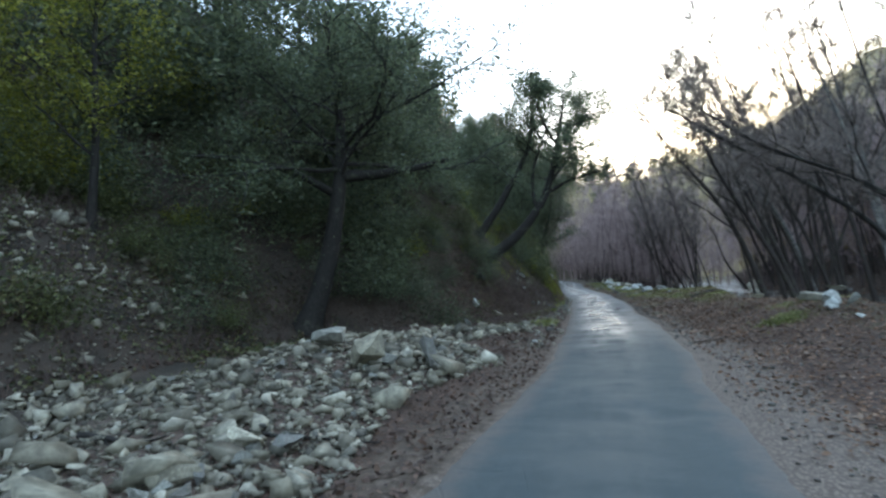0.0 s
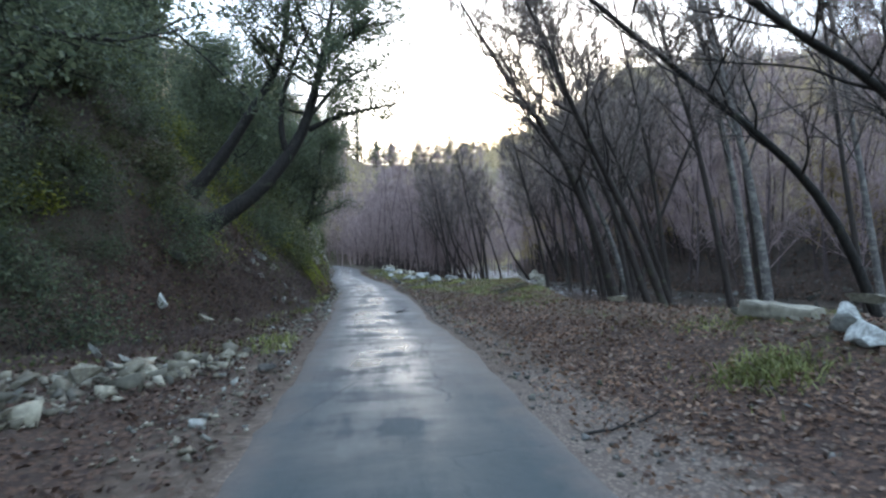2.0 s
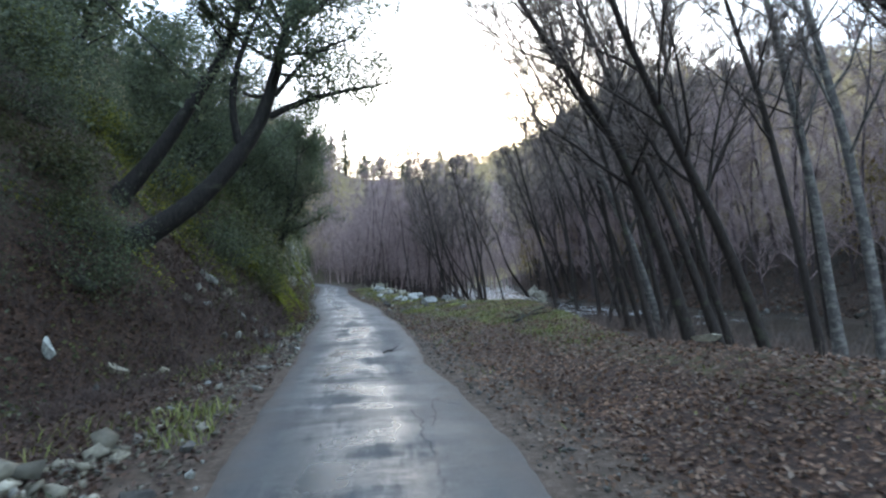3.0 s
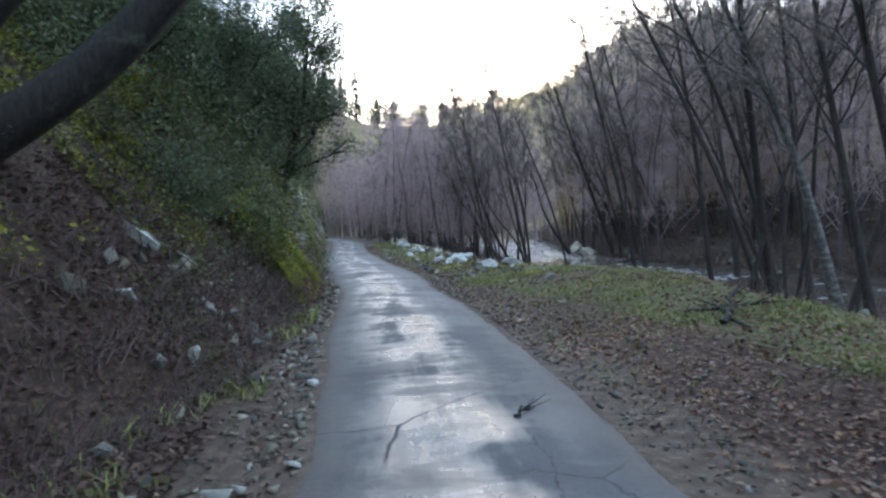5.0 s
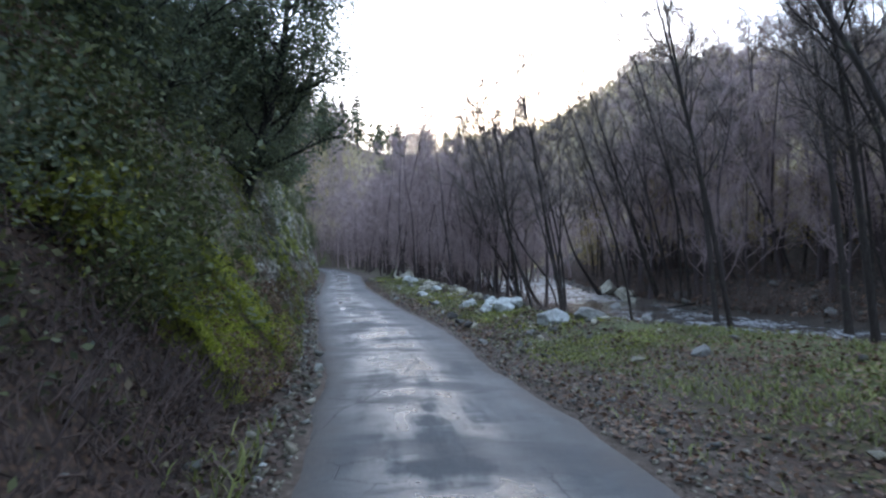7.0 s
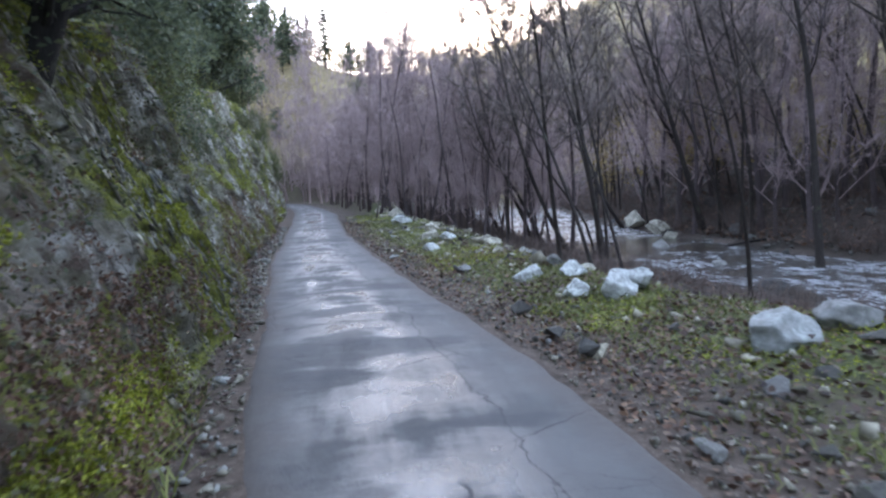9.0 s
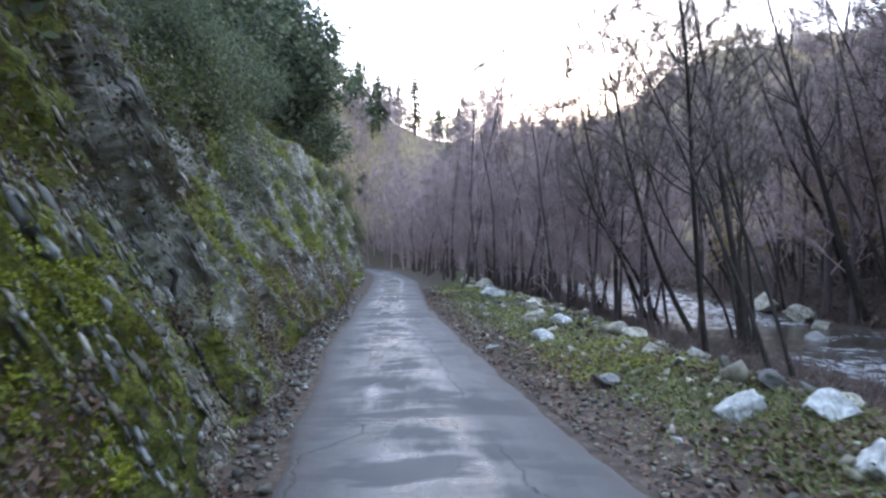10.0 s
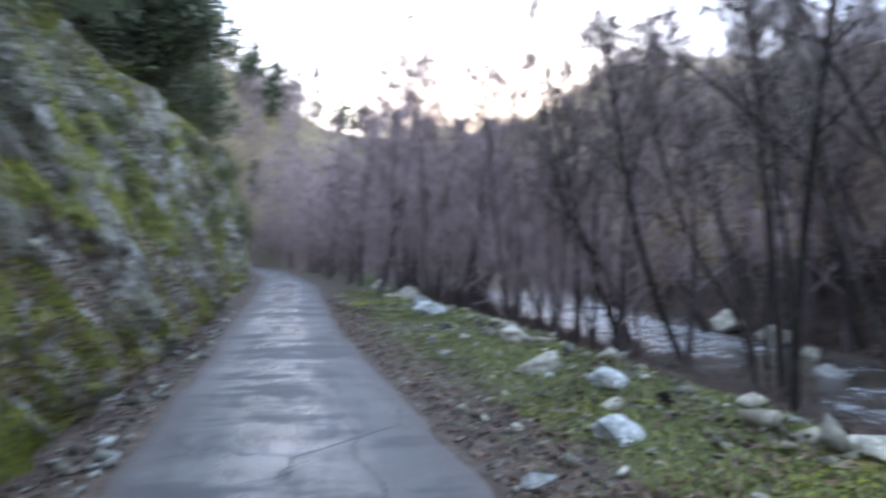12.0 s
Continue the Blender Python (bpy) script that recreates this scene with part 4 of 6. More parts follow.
# slim leaning alders between the verge and the river
slim = []
rs = np.random.RandomState(47)
for k in range(18):
    y = rs.uniform(40, 66)
    x = rs.uniform(VERGE_X(y) + 2.6, WATER_L(y) + 0.4) if k % 4 else WATER_R(y) + rs.uniform(0.3, 4)
    size = rs.uniform(0.75, 1.1)
    if y < 46 and x < 18:
        continue
    if k > 8:
        y = rs.uniform(28.5, 36)
        x, size = rs.uniform(15.2, 20.8), rs.uniform(1.05, 1.45)
    m = pose(x, y, gz(x, y) - 0.1, 0, 0, rs.uniform(-150, 150)) @ Matrix.Scale(size, 4)
    if len(slim) < 4:
        tall, bow = rs.uniform(9, 12), rs.uniform(-0.5, -0.25)
        path = [(0, 0, 0)] + [(bow * tall * s ** 1.3, rs.normal(0, 0.15), tall * s) for s in (0.2, 0.45, 0.7, 1.0)]
        slim.append(bare_tree(380 + k, path, 0.055 + 0.012 * (k % 3), ALDER, "slim alder leaning over the river bank", group="slim alders by the river", branches=20, start=0.38, reach=2.2, subs=7, twigs=11))
        slim[-1].matrix_basis = m
    else:
        copy = copy_thing(slim[k % 4], Matrix.Identity(4))
        copy.matrix_basis = m

for k in range(38):
    y = rs.uniform(41, 74)
    x = WATER_R(y) + rs.uniform(0.1, 7)
    copy = copy_thing(slim[k % 4], Matrix.Identity(4))
    copy.matrix_basis = pose(x, y, gz(x, y) - 0.1, 0, 0, rs.uniform(-60, 60)) @ Matrix.Scale(rs.uniform(0.9, 1.3), 4)

# evergreen oaks on the left bank
def oak(seed, path, r0, label, **kw):
    x, y, z = path[0]
    return leafy_tree(seed, path, r0, OAK_LEAF, label, at=(x, y, z), dome=True, **kw)


def limb(tree, points, r0, r1, seed=0, tufts=0, spread=0.5, size=0.085):
    """A bough of its own on a tree, along points of the world, with tufts of leaves on short twigs along its outer half."""
    rel = resample(points, 11) - np.array(tree.matrix_basis.translation)
    bough = solid("limb", shade(mesh_from("limb", *tube(rel, np.linspace(r0, r1, 11), 7))), BARK, tree)
    if tufts:
        rs = np.random.RandomState(seed)
        w = rs.uniform(3.0, 10.0, tufts)
        i = np.minimum(w.astype(int), 9)
        a = rel[i] + (rel[i + 1] - rel[i]) * (w - i)[:, None]
        b = a + rs.normal(0, spread, (tufts, 3)) + [0, 0, 0.12]
        c = (b[:, None] + (a - b)[:, None] * rs.uniform(0, 0.45, (tufts, 60, 1)) + rs.normal(0, 0.13, (tufts, 60, 3))).reshape(-1, 3)
        solid("twigwork", mesh_from("twigwork", *needles(a, b, 0.014)), BARK, bough, kind="stuff")
        solid("foliage", mesh_from("foliage", *leaves(rs, c, size)), OAK_LEAF, bough)


z1 = gz(-4.1, 18.2)
big = oak(501, [(-4.2, 18.2, z1 - 0.1), (-3.6, 18.2, 1.8), (-3.2, 18.2, 3.45), (-2.95, 18.2, 4.9), (-2.9, 18.3, 6.4), (-3.1, 18.4, 9.0)], 0.34, "dark evergreen oak with a low horizontal limb", branches=26, start=0.50, reach=4.6, rise=0.35, subs=9, twigs=9, twig=0.6, per=16, size=0.105, puff=0.16, droop=0.06)
limb(big, [(-2.98, 18.2, 4.85), (-1.94, 18.2, 4.8), (-0.83, 18.2, 4.91), (0.2, 18.1, 5.1)], 0.19, 0.06, 11, 26, 0.5)
limb(big, [(-3.1, 18.2, 4.3), (-4.2, 17.6, 5.0), (-5.4, 17.0, 5.3), (-6.8, 16.6, 5.4)], 0.13, 0.04, 12, 34, 0.6)
z2 = gz(1.56, 26.44)
lean = oak(502, [(1.56, 26.44, min(z2 - 0.2, 2.3)), (2.12, 26.53, 2.63), (2.78, 26.53, 3.02), (3.46, 26.53, 3.67), (3.93, 26.53, 4.26), (4.54, 26.53, 5.14), (4.70, 26.53, 6.01), (5.12, 26.53, 7.42), (5.46, 26.61, 9.24)], 0.25, "evergreen oak leaning out over the road", branches=20, start=0.55, reach=2.5, rise=0.3, subs=7, twigs=6, twig=0.4, per=20, size=0.085, puff=0.12)
limb(lean, [(4.50, 26.53, 5.05), (5.12, 26.44, 5.38), (6.04, 26.36, 5.63), (7.12, 26.19, 5.84)], 0.085, 0.02, 21, 44, 0.42, 0.08)
limb(lean, [(3.93, 26.53, 4.26), (3.72, 26.53, 4.87), (3.79, 26.53, 5.96), (4.14, 26.53, 6.84), (4.54, 26.53, 7.75)], 0.10, 0.03, 22, 26, 0.42, 0.08)
limb(lean, [(4.63, 26.53, 5.51), (5.21, 26.53, 6.26), (5.79, 26.44, 6.67), (6.54, 26.36, 6.92)], 0.06, 0.02, 23, 36, 0.42, 0.08)
limb(lean, [(5.04, 26.53, 7.09), (5.62, 26.44, 7.75), (6.20, 26.44, 8.08), (6.95, 26.28, 8.17)], 0.06, 0.02, 24, 44, 0.45, 0.085)
limb(lean, [(4.96, 26.53, 6.92), (4.46, 26.44, 7.75), (4.21, 26.44, 8.58), (4.05, 26.28, 9.58)], 0.06, 0.02, 25, 44, 0.5, 0.085)
oak(503, [(1.31, 27.44, gz(1.31, 27.44) - 0.2), (2.33, 27.44, 4.53), (2.82, 27.44, 5.43), (3.50, 27.44, 6.47), (3.88, 27.44, 7.29), (4.13, 27.52, 9.83)], 0.2, "evergreen oak stem on the steep bank", branches=13, start=0.55, reach=2.3, rise=0.6, subs=6, twigs=6, twig=0.4, per=20, size=0.085, puff=0.13)
oak(504, [(5.5, 39.5, 1.9), (5.85, 39.5, 2.8), (6.2, 39.5, 4.0), (6.6, 39.5, 5.6), (6.8, 39.5, 8.2)], 0.15, "dense dark evergreen oak on top of the cut", branches=34, start=0.16, reach=1.9, rise=0.5, subs=7, twigs=7, twig=0.5, per=24, size=0.072, puff=0.14)
oak(505, [(5.0, 41.2, 2.7), (5.2, 41.1, 4.2), (5.5, 41.2, 5.4), (5.6, 41.4, 7.0)], 0.16, "dense evergreen oak above the cliff", branches=30, start=0.15, reach=2.1, rise=0.5, subs=7, twigs=8, per=18, size=0.075, puff=0.2)
for k, (x, y, tall) in enumerate([(4.0, 36.2, 4.2), (2.6, 34.0, 4.6), (3.2, 38.6, 4.8), (1.2, 36.5, 5.0)]):
    z = gz(x, y) - 0.2
    oak(506 + k, [(x, y, z), (x + 0.2, y, z + tall * 0.4), (x + 0.5, y, z + tall * 0.75), (x + 0.7, y, z + tall)], 0.13, "evergreen oak crowding the top of the bank", branches=26, start=0.15, reach=1.9, rise=0.45, subs=7, twigs=8, twig=0.45, per=18, size=0.075, puff=0.2)
rs = np.random.RandomState(77)
kinds = [None, None]
count = 0
while count < 66:
    y = rs.uniform(4, 46) if count < 16 else rs.uniform(34, 120)
    x = ROAD_L(y) - BANK_S(y) - ((rs.uniform(2.0, 16) if y < 19 else rs.uniform(4.5, 14)) if count < 16 else BANK_H(y) / BANK_K(y) + rs.uniform(3.0 if y < 62 or y > 80 else 0.5, 13))
    if (x + 4.2) ** 2 + (y - 18.2) ** 2 < 7 or (x > -17 and y < 16.5) or (x > -9 and y < 36):
        continue
    j = count % 2
    size = rs.uniform(0.75, 1.15)
    if -9 < math.degrees(math.atan2(x - 3.3, y - 12.5)) < 10:
        # low trees on the exposed shoulder
        size = min(size, (1.6 + 0.25 * math.hypot(x - 3.3, y - 12.5) - gz(x, y)) / 9.0)
        if size < 0.3:
            continue
    m = pose(x, y, gz(x, y) - 0.3, rs.uniform(-8, 8), rs.uniform(-4, 14), rs.uniform(0, 360)) @ Matrix.Scale(size, 4)
    if kinds[j] is None:
        path = [[(0, 0, 0), (0.2, 0, 2.5), (0.1, 0.2, 5), (0.5, 0, 8)], [(0, 0, 0), (0.7, 0, 1.5), (1.0, 0.3, 4), (0.8, 0.5, 6.5)]][j]
        kinds[j] = leafy_tree(520 + j, path, 0.16, OAK_LEAF, "dark evergreen oak on the wooded slope", group="evergreen oaks on the slope", branches=20, start=0.1, reach=3.1, rise=0.5, subs=6, twigs=8, twig=0.65, per=3, size=0.29, puff=0.28, plain=True)
        kinds[j].matrix_basis = m
    else:
        copy = copy_thing(kinds[j], Matrix.Identity(4))
        copy.matrix_basis = m
    count += 1


for k, (x, y) in enumerate([(-11.0, 25.0), (-13.5, 28.0), (-10.2, 29.5), (-15.0, 23.5), (-12.0, 32.0), (-17.5, 27.0), (-8.6, 27.0)]):
    copy = copy_thing(kinds[k % 2], Matrix.Identity(4))
    copy.matrix_basis = pose(x, y, gz(x, y) - 0.3, 0, 0, 51 * k) @ Matrix.Scale(1.0 + 0.07 * (k % 4), 4)


for k, (x, y, size) in enumerate([(-3.3, 22.6, 0.8), (-1.9, 24.4, 0.72), (-5.2, 24.8, 0.9), (-6.6, 21.5, 0.85)]):
    copy = copy_thing(kinds[k % 2], Matrix.Identity(4))
    copy.matrix_basis = pose(x, y, gz(x, y) - 0.3, 0, 0, 80 * k) @ Matrix.Scale(size, 4)
leafy_tree(560, [(0, 0, 0), (0.2, 0.1, 2.4), (0.1, 0.3, 5.0), (0.5, 0.2, 8.2)], 0.12, GREEN_LEAF, "yellow-green leafy tree on the open slope", at=(-8.4, 14.8, gz(-8.4, 14.8) - 0.2), name="leafy_tree", group="", branches=20, start=0.22, reach=2.5, rise=0.5, subs=6, twigs=6, twig=0.5, per=10, size=0.11, puff=0.16)
leafy_tree(561, [(0, 0, 0), (0.3, 0.1, 2.0), (0.2, 0.3, 4.2), (0.6, 0.2, 6.6)], 0.1, GREEN_LEAF, "yellow-green leafy tree on the open slope", at=(-10.4, 12.8, gz(-10.4, 12.8) - 0.2), name="leafy_tree", group="", branches=18, start=0.2, reach=2.4, rise=0.5, subs=6, twigs=6, twig=0.5, per=10, size=0.11, puff=0.16)


# shrubs
def shrub(seed, r, h, n, leaf, size, label, name="shrub", group="shrubs on the bank"):
    rs = np.random.RandomState(seed)
    d = rs.normal(0, 1, (26, 3)) * [1, 1, 0.4] + [0, 0, 0.9]
    d /= np.linalg.norm(d, axis=1)[:, None]
    a = rs.normal(0, 0.12, (26, 3)) * [1, 1, 0]
    b = a + d * [r, r, h] * rs.uniform(0.5, 1.0, (26, 1))
    heads = np.concatenate([b, a[rs.randint(0, 26, 30)] * 0.4 + b[rs.randint(0, 26, 30)] * 0.6])
    c = heads[rs.randint(0, len(heads), n)] + rs.normal(0, 0.17 * r, (n, 3))
    c[:, 2] = np.abs(c[:, 2])
    root = new(name)
    tagged(root, label, "shrub", group)
    solid("branchwork", mesh_from("branchwork", *needles(a, b, 0.014)), BARK, root)
    solid("foliage", mesh_from("foliage", *leaves(rs, c, size)), leaf, root)
    return root


KINDS = [
    shrub(601, 1.3, 1.3, 2500, SHRUB_LEAF, 0.082, "dark evergreen shrub on the slope"),
    shrub(602, 1.0, 0.9, 2200, IVY_LEAF, 0.07, "tangled ivy and bramble on the bank"),
    shrub(603, 0.8, 0.8, 1500, GREEN_LEAF, 0.082, "yellow-green leafy shrub on the bank"),
]
KINDS.append(shrub(604, 2.1, 2.2, 4000, OAK_LEAF, 0.09, "large dark evergreen shrub on the slope"))
KINDS.append(shrub(605, 1.9, 1.6, 3000, GREEN_LEAF, 0.11, "wide yellow-green bush on the open hillside"))
used = [False] * 5
rs = np.random.RandomState(88)
spots = []
for k in range(70):
    y = rs.uniform(16, 95) if k < 56 else rs.uniform(3, 25)
    d = rs.uniform(0.6, 8) if k < 56 else rs.uniform(1.5, 9)
    if y > 35:
        d = BANK_H(y) / BANK_K(y) + rs.uniform(-0.3, 3.5)
    spots.append((ROAD_L(y) - BANK_S(y) - d - 0.4, y, rs.choice(3, p=[0.55, 0.28, 0.17])))
# the bright bushes that stand out beside the lane
spots += [(4.2, 35.2, 1), (3.9, 33.8, 1), (4.5, 36.6, 0), (-1.0, 24.6, 0), (-2.6, 22.2, 0)]
for k in range(20):
    spots.append((rs.uniform(-9, -0.5), rs.uniform(28, 35) if k < 5 else rs.uniform(19.5, 35), 4 if k < 5 else 3))
for k in range(9):
    y = rs.uniform(29, 36)
    spots.append((ROAD_L(y) - BANK_S(y) - rs.uniform(1.6, 5.5), y, rs.choice(3, p=[0.3, 0.5, 0.2])))
for k in range(28):
    y = rs.uniform(4, 19)
    spots.append((ROAD_L(y) - BANK_S(y) - rs.uniform(0.5, 11), y, rs.choice(3, p=[0.25, 0.3, 0.45])))
for k in range(28):
    y = rs.uniform(7, 44)
    d = rs.uniform(1.5, 13) if y < 34 else BANK_H(y) / BANK_K(y) + rs.uniform(1, 8)
    spots.append((ROAD_L(y) - BANK_S(y) - d, y, 3))
for k in range(38):
    y = rs.uniform(7, 26)
    spots.append((rs.uniform(-21, -8.5), y, rs.choice([1, 2, 3, 4], p=[0.1, 0.2, 0.3, 0.4])))
for k in range(8):
    spots.append((rs.uniform(-13.5, -9.5), rs.uniform(12.5, 19), 4))
for k in range(3):
    y = rs.uniform(31, 35)
    spots.append((ROAD_L(y) - BANK_S(y) - rs.uniform(1.4, 2.8), y, [1, 0, 1][k % 3]))
for k in range(34):
    y = rs.uniform(28.5, 40)
    spots.append((ROAD_L(y) - BANK_S(y) - rs.uniform(1.9, 6.0), y, [2, 0, 1, 3, 2][k % 5]))
for k in range(16):
    spots.append((rs.uniform(-8, 0.5), rs.uniform(20.5, 27.5), [3, 0, 3, 1][k % 4]))
for x, y, j in spots:
    if (22.5 < y < 29.5 and x > ROAD_L(y) - BANK_S(y) - 3.0) or (j >= 2 and y < 19.5 and x > -8.5) or (y < 19 and x > -6.5):
        continue
    size = rs.uniform(0.65, 1.2)
    m = pose(x, y, gz(x, y) - 0.15, 0, rs.uniform(0, 25), rs.uniform(0, 360)) @ Matrix.Scale(size, 4)
    if not used[j]:
        used[j], copy = True, KINDS[j]
    else:
        copy = copy_thing(KINDS[j], Matrix.Identity(4))
    copy.matrix_basis = m


for k in range(16):
    x, y = rs.uniform(-10, -5.6), rs.uniform(14.5, 20.5)
    copy = copy_thing(KINDS[(0, 1, 2, 0, 3)[k % 5]], Matrix.Identity(4))
    copy.matrix_basis = pose(x, y, gz(x, y) - 0.15, 0, rs.uniform(0, 25), rs.uniform(0, 360)) @ Matrix.Scale(rs.uniform(0.6, 0.95), 4)


# dark undergrowth round the leaning oaks
for k in range(30):
    y = rs.uniform(20, 27.2)
    x = ROAD_L(y) - BANK_S(y) - 0.35 - rs.uniform(1.5, 6.0)
    copy = copy_thing(KINDS[(0, 3, 0, 1, 0)[k % 5]], Matrix.Identity(4))
    copy.matrix_basis = pose(x, y, gz(x, y) - 0.2, 0, rs.uniform(15, 40), rs.uniform(-40, 40)) @ Matrix.Scale(rs.uniform(0.45, 0.75), 4)


for k in range(36):
    y = rs.uniform(44, 95)
    h = rs.uniform(0.35, 1.0) * BANK_H(y) if y > 56 else rs.uniform(0.75, 1.1) * BANK_H(y)
    x = float(cliff_x(np.array(y), np.array(h))) - 0.15
    copy = copy_thing(KINDS[0 if k % 3 else 1], Matrix.Identity(4))
    copy.matrix_basis = pose(x, y, h - 0.2, 0, rs.uniform(10, 40), rs.uniform(-30, 30)) @ Matrix.Scale(rs.uniform(0.5, 0.95), 4)
    copy["label"], copy["group"] = "grey-green shrub clinging to the rock face", "shrubs on the rock face"

for k in range(34):
    y = rs.uniform(43, 62)
    h = rs.uniform(0.72, 1.2) * max(BANK_H(y), 3.6)
    x = float(cliff_x(np.array(y), np.array(min(h, BANK_H(y))))) - 0.5
    copy = copy_thing(KINDS[(0, 3, 1)[k % 3]], Matrix.Identity(4))
    copy.matrix_basis = pose(x, y, h - 0.3, 0, rs.uniform(10, 45), rs.uniform(-30, 30)) @ Matrix.Scale(rs.uniform(0.45, 0.75), 4)
    copy["label"], copy["group"] = "dark shrub hanging over the top of the rock face", "shrubs on the rock face"
for k in range(18):
    y = rs.uniform(56, 80)
    x = ROAD_L(y) - BANK_S(y) - BANK_H(y) / BANK_K(y) - rs.uniform(1.0, 4.5)
    copy = copy_thing(kinds[k % 2], Matrix.Identity(4))
    copy.matrix_basis = pose(x, y, gz(x, y) - 0.4, 0, rs.uniform(0, 12), rs.uniform(0, 360)) @ Matrix.Scale(rs.uniform(0.7, 1.0), 4)

# last yellow leaves on the hillside across the river
yellow = None
for k in range(34):
    y = rs.uniform(25, 120)
    x = WATER_R(y) + rs.uniform(3, 34)
    if k < 9:
        x, y = rs.uniform(33, 41), rs.uniform(57, 72)
    elif k < 12:
        x, y = rs.uniform(31.5, 37), rs.uniform(47, 58)
    m = pose(x, y, gz(x, y) - 0.2, 0, 0, rs.uniform(0, 360)) @ Matrix.Scale(rs.uniform(0.6, 1.2), 4)
    if yellow is None:
        yellow = leafy_tree(555, [(0, 0, 0), (0.1, 0, 2.0), (0.3, 0.2, 4.5), (0.2, 0, 6.5)], 0.08, AUTUMN_LEAF, "young tree with the last yellow leaves", name="young_tree", group="yellow trees across the river", bark=ALDER, branches=14, start=0.15, reach=1.8, rise=0.7, subs=5, twigs=7, twig=0.6, per=3, size=0.17, puff=0.28, plain=True)
        yellow.matrix_basis = m
    else:
        copy = copy_thing(yellow, Matrix.Identity(4))
        copy.matrix_basis = m


# conifers on the far spur
def conifer(seed, tall):
    rs = np.random.RandomState(seed)
    trunk = tube([(0, 0, 0), (0.05, 0, tall * 0.5), (0, 0, tall)], [0.2, 0.12, 0.02], 6)
    n = 150
    s = 0.15 + 0.85 * np.sort(np.round(rs.uniform(0, 15, n)) / 15 + rs.normal(0, 0.008, n))
    w = rs.uniform(0, 6.28, n)
    reach = (0.15 + 2.3 * np.clip(1 - s, 0, 1) ** 0.75) * rs.uniform(0.35, 1.15, n)
    a = np.stack([0 * s, 0 * s, tall * np.clip(s, 0, 1)], 1)
    b = a + np.stack([np.cos(w) * reach, np.sin(w) * reach, -0.18 * reach], 1)
    c = a[:, None] + (b - a)[:, None] * rs.uniform(0.15, 1.05, (n, 12, 1)) + rs.normal(0, 0.12, (n, 12, 3)) * [1, 1, 0.6]
    root = new("conifer")
    tagged(root, "dark slender conifer on the far ridge", "tree", "conifers on the ridge")
    solid("trunk", mesh_from("trunk", *trunk), BARK, root)
    solid("crown", mesh_from("crown", *joined([needles(a, b, 0.03), tri(leaves(rs, c.reshape(-1, 3), 0.4, 0.6))])), PINE_LEAF, root)
    return root


first = None
for k, (az, size) in enumerate([(10.0, 0.7), (11.3, 0.95), (8.4, 0.75), (9.3, 0.6), (13.2, 0.55), (14.8, 0.6), (17.6, 0.55), (20.5, 0.7), (6.8, 0.7)]):
    d = 0.95 * float(RIDGE_D(az)) - 3 * (k % 3)
    x, y = 6 + d * math.sin(radians(az)), 25 + d * math.cos(radians(az))
    m = pose(x, y, gz(x, y) - 0.2, 0, 0, 47 * k) @ Matrix.Scale(size, 4)
    if first is None:
        first = conifer(640, 10)
        first.matrix_basis = m
    else:
        copy = copy_thing(first, Matrix.Identity(4))
        copy.matrix_basis = m
# round-headed evergreens along the spur
round_head = leafy_tree(530, [(0, 0, 0), (0.2, 0, 2.5), (0.1, 0.2, 5), (0.5, 0, 8)], 0.16, OAK_LEAF, "round-headed evergreen on the far spur", group="evergreens on the spur", branches=14, start=0.1, reach=3.1, rise=0.5, subs=4, twigs=5, twig=0.7, per=3, size=0.55, puff=0.35, plain=True)
round_head.matrix_basis = pose(25.5, 139.0, gz(25.5, 139.0) - 0.3) @ Matrix.Scale(0.5, 4)
for k in range(96):
    az = rs.uniform(-6, 24) if k < 50 else rs.uniform(-9, 9)
    d = float(RIDGE_D(az)) * (rs.uniform(0.72, 0.98) if k < 50 else rs.uniform(0.5, 0.97))
    x, y = 6 + d * math.sin(radians(az)), 25 + d * math.cos(radians(az))
    if y < 118 and x > ROAD_L(y) - 4.5:
        continue
    copy = copy_thing(round_head, Matrix.Identity(4))
    copy.matrix_basis = pose(x, y, gz(x, y) - 0.3, 0, 0, rs.uniform(0, 360)) @ Matrix.Scale(rs.uniform(0.35, 0.62) if k < 50 else rs.uniform(0.55, 0.95), 4)


# far woods on the hillsides
def far_woods():
    rs = np.random.RandomState(91)
    n = 11000
    az = np.radians(rs.uniform(-40, 100, n))
    d = 25 + 340 * rs.uniform(0, 1, n) ** 0.8
    x, y = 12 + d * np.sin(az), 35 + d * np.cos(az)
    keep = (x > WATER_R(y) + 10) | (y > 116) | ((x < ROAD_L(y) - 16) & (y > 55))
    x, y, d = x[keep], y[keep], d[keep]
    n = len(x)
    m = 9
    h = rs.uniform(4, 8, n)
    o = np.stack([x, y, ground_z(x, y) - 0.3], 1)
    top = o + np.stack([rs.normal(0, 0.8, n), rs.normal(0, 0.8, n), h], 1)
    s = rs.uniform(0.15, 0.95, (n, m, 1))
    p = o[:, None] + (top - o)[:, None] * s
    e = p + (rs.normal(0, 1, (n, m, 3)) * [1, 1, 0.5] + [0, 0, 0.9]) * (2.4 * (1.15 - s))
    r = np.repeat(0.035 + 0.0004 * d, m)
    v, f = needles(np.concatenate([o, p.reshape(-1, 3)]), np.concatenate([top, e.reshape(-1, 3)]), np.concatenate([np.full(n, 0.10), r]))
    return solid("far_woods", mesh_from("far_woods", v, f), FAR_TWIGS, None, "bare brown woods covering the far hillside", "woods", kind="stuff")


far_woods()


